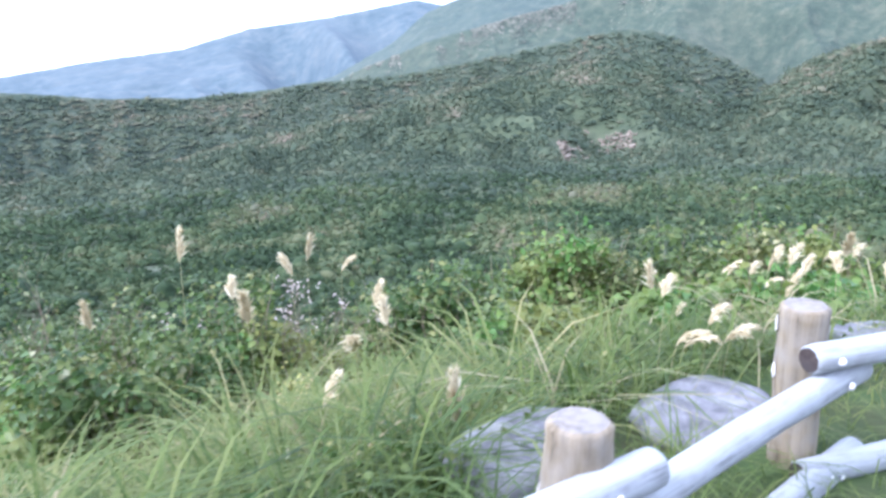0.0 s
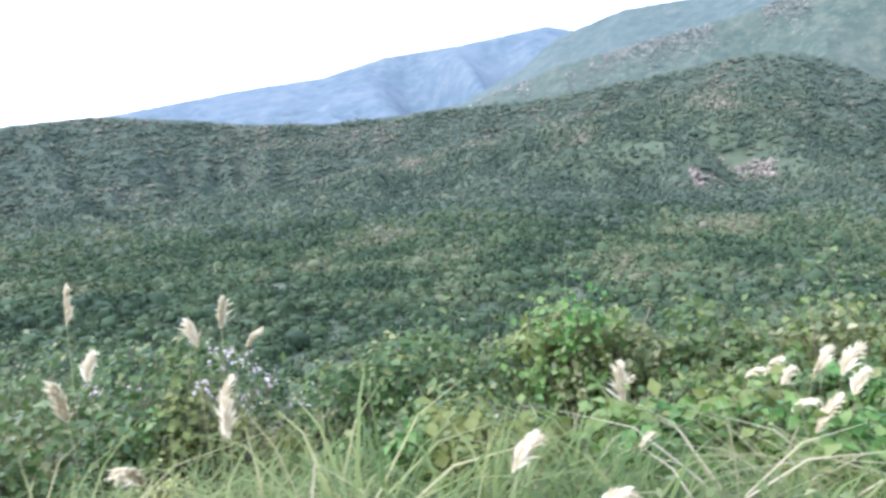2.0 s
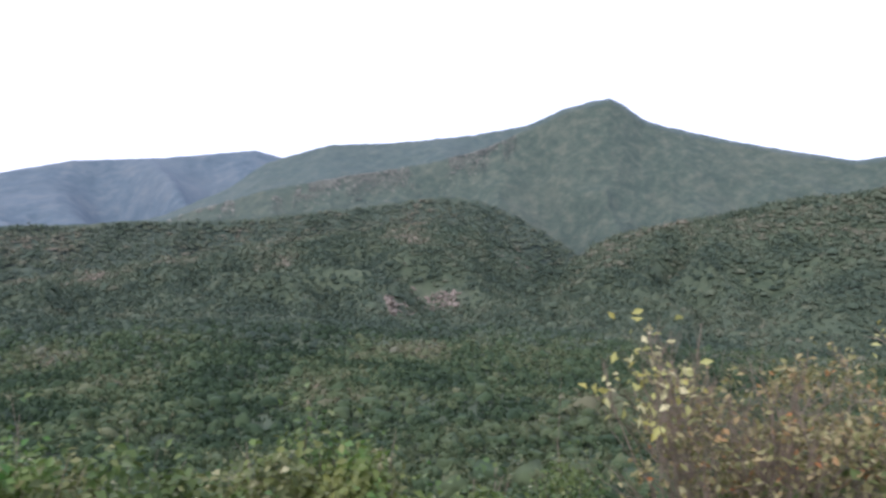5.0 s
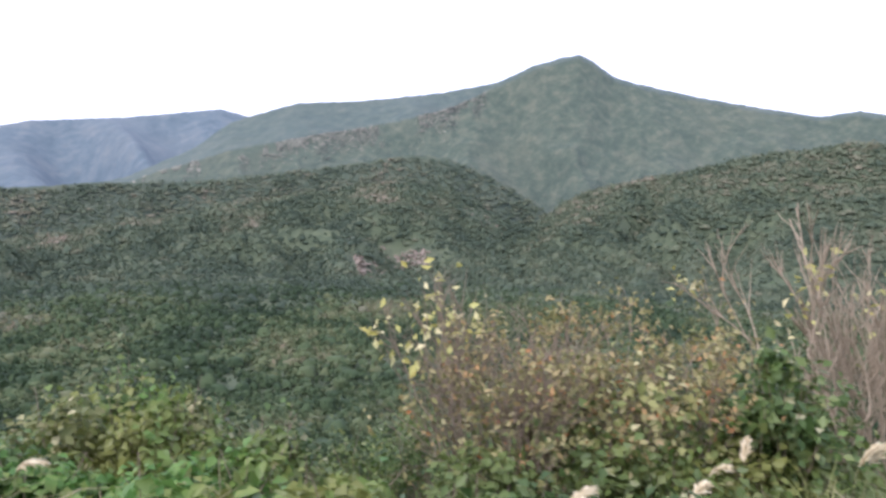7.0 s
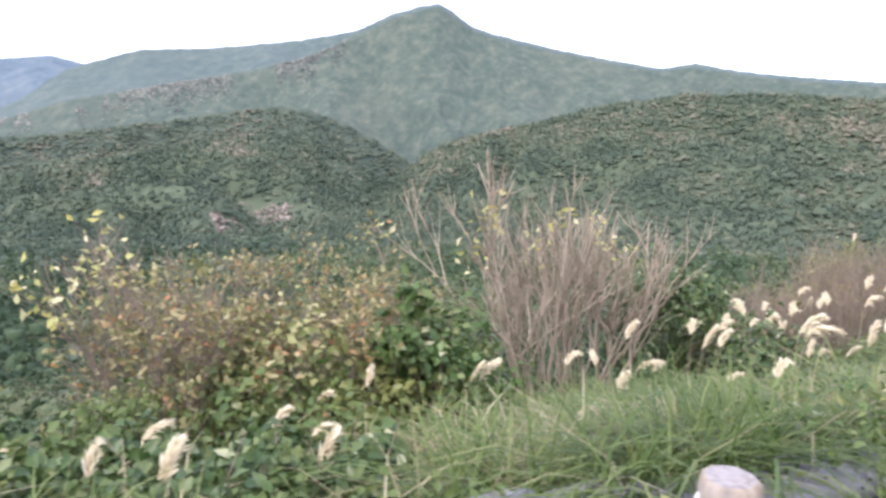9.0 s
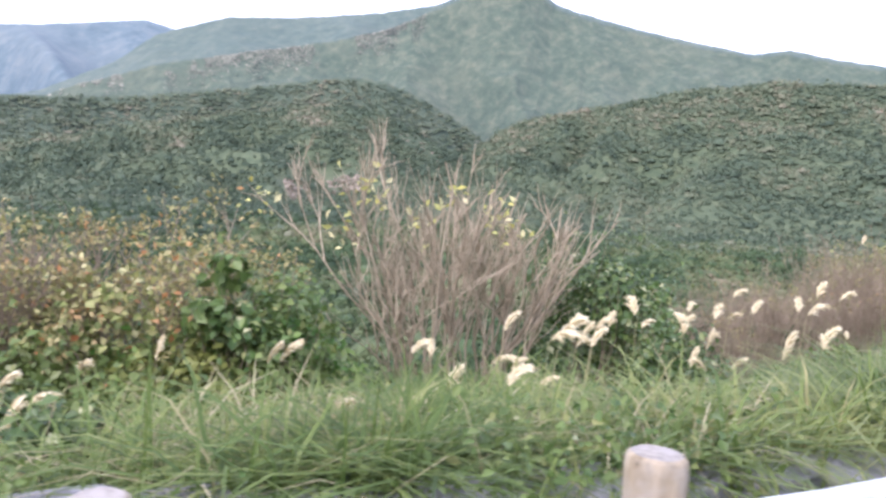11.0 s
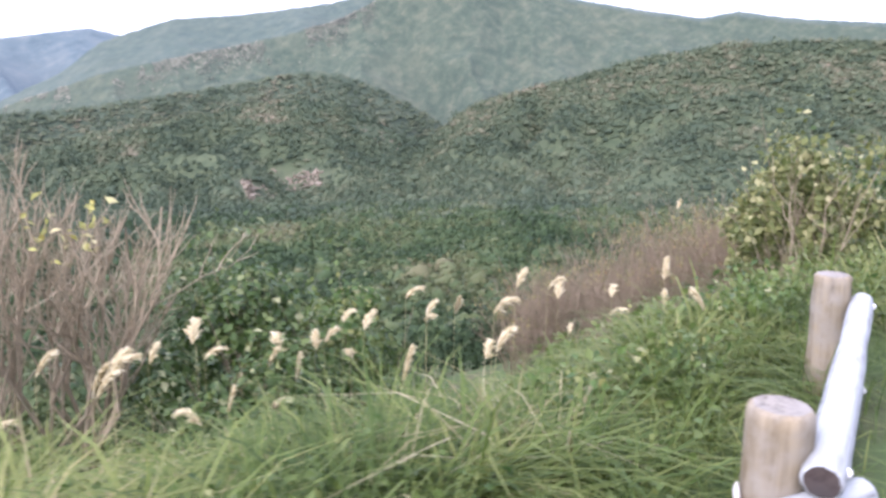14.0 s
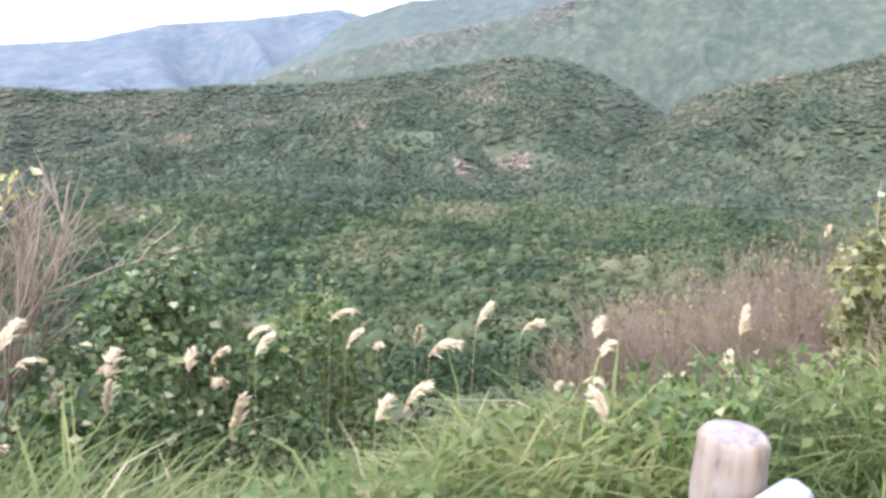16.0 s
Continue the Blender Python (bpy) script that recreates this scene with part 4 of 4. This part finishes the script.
# dark bush past the bare shrub
leaf_bush("leafy_bush", ground_at(12.6, 6.4), 1.05, 2.8, 3400, 0.085, LEAF_DARK, "dense dark green broadleaf bush below the bare shrub", br_, 12)
leaf_bush("leafy_bush", ground_at(13.65, 6.9), 1.0, 2.7, 3000, 0.085, LEAF_MID, "rounded dark green bush on the bank", br_, 12)
leaf_bush("leafy_bush", ground_at(11.9, 5.9), 0.55, 1.0, 900, 0.08, LEAF_MID, "small green bush in the grass", br_, 7)
leaf_bush("leafy_bush", ground_at(12.55, 5.0), 0.8, 1.45, 2000, 0.08, LEAF_DARK, "dark green glossy bush, some leaves paled as highlights", br_, 11)
leaf_bush("leafy_bush", ground_at(13.5, 5.6), 0.75, 1.35, 1700, 0.08, LEAF_DARK, "dark green bush crowding the lower bank", br_, 11)
for tx, ty, rad in ((13.5, 5.0, 0.5), (14.2, 5.25, 0.55), (14.95, 5.4, 0.5), (13.9, 4.55, 0.4), (15.6, 5.7, 0.5), (14.6, 4.8, 0.4), (13.0, 4.7, 0.45)):
    leaf_bush("low_weed", ground_at(tx, ty), rad, 0.5, 700, 0.075, LEAF_MID if rad > 0.45 else LEAF_BRIGHT, "low leafy green weed among the grass", br_, 7, "weed", "leafy weeds on the bank")
for tx, ty in ((14.6, 5.9), (15.3, 6.1), (15.9, 6.3), (14.9, 6.8), (15.6, 5.3), (16.3, 5.7), (14.3, 5.0)):
    leaf_bush("low_weed", ground_at(tx, ty), 0.6, 0.75, 1000, 0.08, LEAF_MID, "leafy green weeds filling the bank", br_, 8, "weed", "leafy weeds on the bank")
# dry brown thicket and the tree behind the end of the fence
for k, (tx, ty, hgt) in enumerate(((17.3, 8.9, 1.5), (18.4, 9.0, 1.8), (19.5, 9.2, 2.1), (20.6, 9.6, 2.3), (17.9, 8.0, 1.3), (19.2, 8.2, 1.7), (21.8, 10.2, 2.4), (20.4, 8.4, 1.8), (19.0, 13.0, 1.9), (20.2, 14.6, 2.0), (18.6, 11.4, 1.7), (20.5, 12.4, 2.0), (21.4, 13.8, 2.1), (19.6, 10.7, 1.8), (16.5, 8.7, 1.2), (16.8, 7.9, 1.2), (17.0, 7.3, 1.3), (16.3, 8.1, 1.0), (18.7, 7.0, 1.5), (17.6, 7.1, 1.4), (19.3, 7.4, 1.6), (18.0, 6.5, 1.4))):
    branch_shrub("dry_thicket", ground_at(tx + 0.35, ty), 30, hgt, 0.5, BARK_BROWN, "dry reddish brown thicket of fine bare stems", br_, 0.008, 4, 3, (0.05, 0), LEAF_RUST, 120, 0.04, True, "thicket", "dry thicket on the bank")
leaf_bush("green_shrub", ground_at(18.9, 5.7), 0.85, 2.55, 1900, 0.10, LEAF_OLIVE, "tall green shrub with pale wind-turned leaves", br_, 12)
for bx, by, hh in ((21.9, 11.0, 2.5), (23.2, 11.5, 2.8), (24.6, 11.6, 3.0)):
    leaf_bush("green_shrub", ground_at(bx, by), 1.05, hh, 1900, 0.10, LEAF_OLIVE, "yellowish green shrub behind the dry thicket", br_, 12)
leaf_bush("green_shrub", ground_at(18.35, 5.5), 0.6, 1.75, 1200, 0.09, LEAF_OLIVE, "bushy olive shrub beside the dry thicket", br_, 10)
leaf_bush("green_shrub", ground_at(20.6, 6.7), 1.1, 3.3, 2600, 0.10, LEAF_OLIVE, "tall green shrub behind the end of the fence", br_, 14)
leaf_bush("green_shrub", ground_at(17.85, 4.9), 0.55, 2.3, 1300, 0.095, LEAF_OLIVE, "olive green shrub with leathery leaves", br_, 10)
leaf_bush("green_shrub", ground_at(22.5, 7.8), 1.2, 3.2, 2200, 0.11, LEAF_DARK, "dark green shrub on the bank", br_, 14)
branch_shrub("dead_stems", ground_at(17.75, 4.6), 9, 1.5, 0.3, BARK_PALE, "pale dead stems in front of the green shrub", br_, 0.010, 2, 2)
# broadleaf scrub along the first stretch
k = 0
while k < 46:
    bx, s = br_.uniform(-9, 8.2), br_.uniform(3.0, 10.5)
    if bx > 4.8 and s < 7.5:
        continue
    if -4.0 < bx < 0.4:
        s = max(s, 4.5)
    by = float(fence_y(bx)) + s
    rad = br_.uniform(0.55, 0.95)
    low = br_.uniform(0.7, 1.05) if s < 5.5 else br_.uniform(1.6, 2.3)
    if 1.5 < bx < 6.8:
        low *= 0.62
    kind = br_.random()
    if s < 5.5 and kind < 0.55:
        leaf_bush("creeper", ground_at(bx, by), rad, low * 0.85, 900, 0.115, LEAF_BRIGHT, "bright green broad-leaved creeper covering the bank", br_, 8, "plant", "creepers on the bank")
    elif kind < 0.88:
        leaf_bush("scrub_bush", ground_at(bx, by), rad, low, 1100, 0.075, LEAF_MID, "green scrub bush with yellowing leaf tips", br_, 9, "bush", "scrub on the bank")
    else:
        branch_shrub("scrub_shrub", ground_at(bx, by), 12, low * 1.15, 0.5, BARK_BROWN, "thin twiggy shrub with yellowed leaves", br_, 0.007, 4, 3, (0, 0), LEAF_MID, 500, 0.06, False, "shrub", "scrub on the bank")
    k += 1
for k in range(15):
    bx, s = br_.uniform(0.3, 5.2), br_.uniform(1.9, 3.6)
    leaf_bush("creeper", ground_at(bx, float(fence_y(bx)) + s), br_.uniform(0.45, 0.7), br_.uniform(0.5, 0.75), 800, 0.10, LEAF_BRIGHT, "bright green broad-leaved creeper covering the bank", br_, 8, "plant", "creepers on the bank")
for k in range(16):
    bx, s = -4.2 + 0.58 * k + br_.uniform(-0.3, 0.3), br_.uniform(4.2, 6.6)
    if bx > 4.6:
        continue
    tone = (LEAF_MID, LEAF_BRIGHT, LEAF_OLIVE, LEAF_MID)[k % 4]
    leaf_bush("scrub_bush", ground_at(bx, float(fence_y(bx)) + s), br_.uniform(0.6, 0.85), br_.uniform(1.25, 1.6) * (0.75 if bx > 1.5 else 1), 1700, 0.08, tone, "leafy green bush growing thickly on the bank", br_, 11, "bush", "scrub on the bank")
for bx, by, hh, tone in ((2.3, 6.9, 1.2, LEAF_MID), (3.2, 7.1, 1.1, LEAF_OLIVE), (4.0, 7.0, 1.2, LEAF_BRIGHT), (4.8, 6.7, 1.05, LEAF_MID), (2.9, 6.3, 0.9, LEAF_MID), (1.5, 7.2, 1.25, LEAF_OLIVE), (3.7, 7.8, 1.5, LEAF_MID)):
    leaf_bush("scrub_bush", ground_at(bx, by), 0.62, hh, 1300, 0.08, tone, "leafy green bush with upright sprigs on the bank", br_, 11, "bush", "scrub on the bank")
# scrub falling away below the bank down to the forest edge
V, F = [], []
n = 520
sx, ss = br_.uniform(-22, 40, n), br_.uniform(7.5, 24, n)
sy = fence_y(sx) + ss
cc = np.stack([sx, sy, land(sx, sy) + 0.3], -1)
V, F = tufts(cc, br_.uniform(0.6, 1.2, n), br_.uniform(0.6, 1.1, n), 110, np.full(n, 0.17), br_)
tagged(new("low_scrub", mesh_of("low_scrub", V, F, FOREST, tone=np.repeat(stand_tone(sx * 3, sy * 3, br_) + 0.05, 440))), "low green scrub on the slope below the bank", "scrub", kind="stuff")
for bx, by in ((-5.4, 8.6), (-4.2, 8.2), (-2.9, 8.8), (-6.6, 9.2)):
    leaf_bush("dark_bush", ground_at(bx, by), 0.95, 2.3, 1800, 0.085, LEAF_DARK, "dense dark bush on the slope behind the pampas", br_, 11)
leaf_bush("yellow_bush", ground_at(-4.2, 10.5), 0.9, 2.1, 1500, 0.085, LEAF_YELLOW, "bush with bright yellow leaves", br_, 9)

branch_shrub("seed_head_plant", ground_at(-1.5, 5.9), 14, 1.25, 0.45, BARK_BROWN, "dry brown plant with fluffy pale pink seed heads", br_, 0.006, 3, 2, (0, 0), WHITE_FLOWER, 90, 0.05, True, "plant")
branch_shrub("seed_head_plant", ground_at(-2.3, 6.2), 12, 1.2, 0.45, BARK_BROWN, "dry brown plant with fluffy pale pink seed heads", br_, 0.006, 3, 2, (0, 0), WHITE_FLOWER, 80, 0.05, True, "plant")
leaf_bush("yellow_flower_plant", ground_at(-1.3, 4.9), 0.22, 0.85, 220, 0.04, LEAF_YELLOW, "small plant with yellow flowers in the grass", br_, 5, "plant")
fl = np.random.default_rng(77)
for fx, fs in ((12.75, 0.75), (12.85, 0.72), (13.25, 0.95), (13.35, 0.92), (11.1, 1.3), (15.2, 1.3)):
    fy = float(fence_y(fx)) + fs
    leaf_bush("white_flower", ground_at(fx, fy), 0.035, 0.22, 26, 0.028, WHITE_FLOWER, "small white flower head in the grass", fl, 2, "flower", "white flowers in the grass", STALK)

# ---- pampas grass ----
def plume_meshes(seed, nod):
    """One stem with its plume: the stalk leans over and the plume's hair streams to leeward (+x)."""
    r = np.random.default_rng(seed)
    t = np.linspace(0, 1, 7)
    stalk = np.stack([0.05 * t ** 2, 0.02 * r.normal() * t, t], -1)[None]
    V1, F1 = tube_set(stalk, np.linspace(0.004, 0.0022, 7)[None], 4)
    st = mesh_of("stalk", V1, F1, STALK)
    n = 200
    base_t = r.random(n)
    ax = np.stack([0.05 + 0.20 * nod * base_t ** 1.25, r.normal(0, 0.005, n), 1.0 + 0.21 * base_t * (1.0 - 0.72 * nod * base_t)], -1)
    d = unit(np.stack([0.25 + 0.75 * nod * (0.4 + base_t), r.normal(0, 0.27, n), 0.95 - 1.15 * nod * base_t + r.normal(0, 0.22, n)], -1))
    ln = r.uniform(0.05, 0.115, n) * (1.1 - 0.5 * base_t)
    k = np.linspace(0, 1, 4)
    P_ = ax[:, None] + d[:, None] * (k[None] * ln[:, None])[..., None] + np.array([0.25, 0, -1.0]) * (k ** 2)[None, :, None] * ln[:, None, None] * 0.45 * nod
    w = unit(np.cross(d, r.normal(size=(n, 3))))
    half = np.array([0.3, 1.0, 0.9, 0.15])[None] * r.uniform(0.004, 0.0075, n)[:, None]
    V = np.stack([P_ - w[:, None] * half[..., None], P_ + w[:, None] * half[..., None]], 2).reshape(-1, 3)
    F = (np.arange(n) * 8)[:, None, None] + np.array([(2 * i, 2 * i + 1, 2 * i + 3, 2 * i + 2) for i in range(3)])[None]
    return st, mesh_of("plume", V, F.reshape(-1, 4), PLUME)


PLUMES = [plume_meshes(300 + i, 0.08 + 0.062 * i) for i in range(14)]


def pampas(x, y, top, size, turn, kind):
    """A stem rooted in the bank whose plume starts at height top; turn is degrees about the stem."""
    z = float(land(x, y))
    h = max(0.22, top - 0.09 * size - z)
    st, pl = PLUMES[kind % len(PLUMES)]
    ob = thing("pampas_plume", (x, y, z), "pampas grass stem with a cream feathery plume", "plume", "pampas plumes on the bank")
    ob.rotation_euler = (0, 0, radians(turn))
    a = part("stalk", st, ob)
    a.matrix_local = Matrix.Diagonal((size * 0.7, size * 0.7, h, 1))
    c = part("plume", pl, ob)
    c.matrix_local = Matrix.Translation((-0.015 * size, 0, h - size)) @ Matrix.Diagonal((size, size * 1.15, size, 1))
    return ob


pr = np.random.default_rng(55)
for i, (x, y, top, size) in enumerate([(-2.22, 5.40, 0.33, 1.2), (-1.30, 5.60, 0.11, 1.1), (-1.27, 5.80, 0.20, 1.1), (-1.60, 4.80, 0.16, 1), (-1.36, 4.40, 0.16, 1.2), (-0.93, 5.50, 0.15, 0.9), (-0.43, 4.30, 0.10, 1), (-0.60, 3.90, 0.13, 1.2), (-0.53, 4.40, 0.20, 0.9), (0.05, 3.00, 0.07, 1.2), (-0.70, 3.20, 0.07, 1), (1.55, 5.00, 0.06, 1), (2.47, 6.00, -0.15, 0.9), (2.63, 5.60, 0.01, 1.1), (2.73, 5.40, 0.11, 1.1), (2.83, 4.80, 0.34, 1.0), (2.76, 4.70, 0.22, 0.9), (2.40, 4.80, 0.05, 1.1), (-2.65, 4.80, -0.01, 1)]):
    pampas(x, y, top, size * 1.0, pr.normal(0, 70), (i * 5) % 9)
for i, (x, y, top, size) in enumerate([(1.06, 3.35, 0.53, 0.8), (1.30, 3.35, 0.38, 0.8), (1.13, 3.35, 0.28, 0.8), (1.17, 3.35, 0.20, 0.8), (1.41, 3.35, 0.29, 0.8), (1.39, 3.35, 0.16, 0.8)]):
    pampas(x, y, top, size, pr.normal(0, 40), 9 + i % 5)
for i, (x, y, top, size) in enumerate([(1.51, 5.20, 0.02, 1), (1.56, 4.60, -0.04, 1), (2.27, 5.60, -0.03, 1), (2.43, 5.40, 0.01, 1), (2.36, 5.00, 0.03, 1), (2.64, 5.40, 0.12, 1.1), (2.88, 5.20, 0.18, 1.6), (2.65, 5.00, 0.14, 1.5), (3.12, 5.20, 0.19, 1.2), (3.14, 4.80, 0.13, 1.2), (3.26, 4.80, 0.19, 1.3), (3.48, 5.00, 0.18, 1)]):
    pampas(x, y, top, min(size, 1.2) * 0.7, pr.normal(0, 28), 5 + (i * 4) % 9)
for i, (x, y, top, size) in enumerate([(5.11, 3.90, 0.21, 1), (5.16, 3.90, 0.14, 1.1), (5.37, 4.00, 0.10, 1.1), (5.58, 4.20, 0.01, 0.9), (5.23, 3.60, 0.14, 1.1), (6.04, 4.00, 0.02, 1.2), (6.30, 4.40, -0.01, 1.2), (6.33, 3.60, 0.10, 1.5), (6.40, 3.40, 0.05, 1.1), (7.16, 3.80, -0.07, 1.6), (7.48, 4.80, -0.07, 1), (7.92, 5.00, -0.10, 1), (7.06, 4.40, -0.04, 1), (7.26, 4.20, -0.07, 0.9), (8.76, 4.80, -0.07, 1.4), (9.93, 5.20, -0.23, 1.2), (10.98, 5.60, -0.19, 1.4), (10.57, 5.00, -0.29, 1.4), (10.02, 4.60, -0.34, 1.4), (10.79, 5.00, -0.37, 1), (11.40, 5.00, -0.16, 1.6), (11.50, 5.20, -0.11, 1.3)]):
    pampas(x, y, top, size * 0.85, pr.normal(0, 28), 3 + (i * 5) % 11)
for i, (x, y, top, size) in enumerate([(8.68, 4.80, -0.09, 1.3), (8.91, 3.80, -0.10, 1.4), (9.85, 2.85, 0.64, 1.15), (9.98, 2.98, 0.62, 1.2), (9.62, 2.82, 0.42, 1.1), (9.98, 4.80, -0.15, 1), (10.37, 3.80, -0.04, 1), (11.43, 4.80, -0.12, 1.4), (11.53, 4.90, -0.01, 1.3), (11.77, 5.00, -0.05, 1), (12.07, 5.00, 0.08, 1.5), (12.13, 5.00, -0.07, 1), (13.14, 5.60, -0.27, 1.1), (13.37, 5.80, -0.18, 1.1), (13.46, 5.50, -0.17, 1.3), (13.96, 5.80, -0.03, 1.2), (14.08, 5.60, -0.17, 1.2), (14.65, 5.40, -0.12, 1.6), (15.02, 5.60, 0.00, 1.3), (15.36, 5.60, -0.05, 1.3), (15.85, 5.20, -0.10, 1.2), (14.30, 4.80, -0.34, 1.2), (15.65, 5.00, -0.20, 1.1), (12.45, 4.20, -0.19, 1.1)]):
    pampas(x, y, top, size * 0.78, pr.normal(0, 28), 5 + (i * 4) % 9)
for i, (x, y, top, size) in enumerate([(12.35, 5.00, -0.38, 1), (12.56, 5.00, -0.20, 1), (12.67, 5.00, -0.11, 1.2), (12.72, 4.80, -0.23, 1.1), (13.05, 5.40, -0.27, 1), (13.35, 5.40, -0.35, 1.2), (13.45, 4.60, -0.27, 1.6), (14.45, 5.00, -0.33, 1.6), (14.33, 6.20, -0.40, 1.1), (14.65, 6.20, -0.35, 1.2), (16.43, 7.00, -0.61, 1.5), (17.55, 6.40, -0.37, 1.4), (17.28, 6.00, -0.59, 1.2), (16.60, 5.60, -0.56, 1), (15.77, 4.60, -0.46, 0.8), (15.28, 3.40, -0.33, 1.1), (12.07, 4.00, -0.12, 1), (12.20, 4.40, -0.23, 1), (13.01, 3.40, -0.10, 1.1), (15.65, 5.60, -0.58, 0.8), (20.10, 9.00, -0.03, 1)]):
    pampas(x, y, top, size * 0.85, pr.normal(0, 70), (i * 4) % 11)
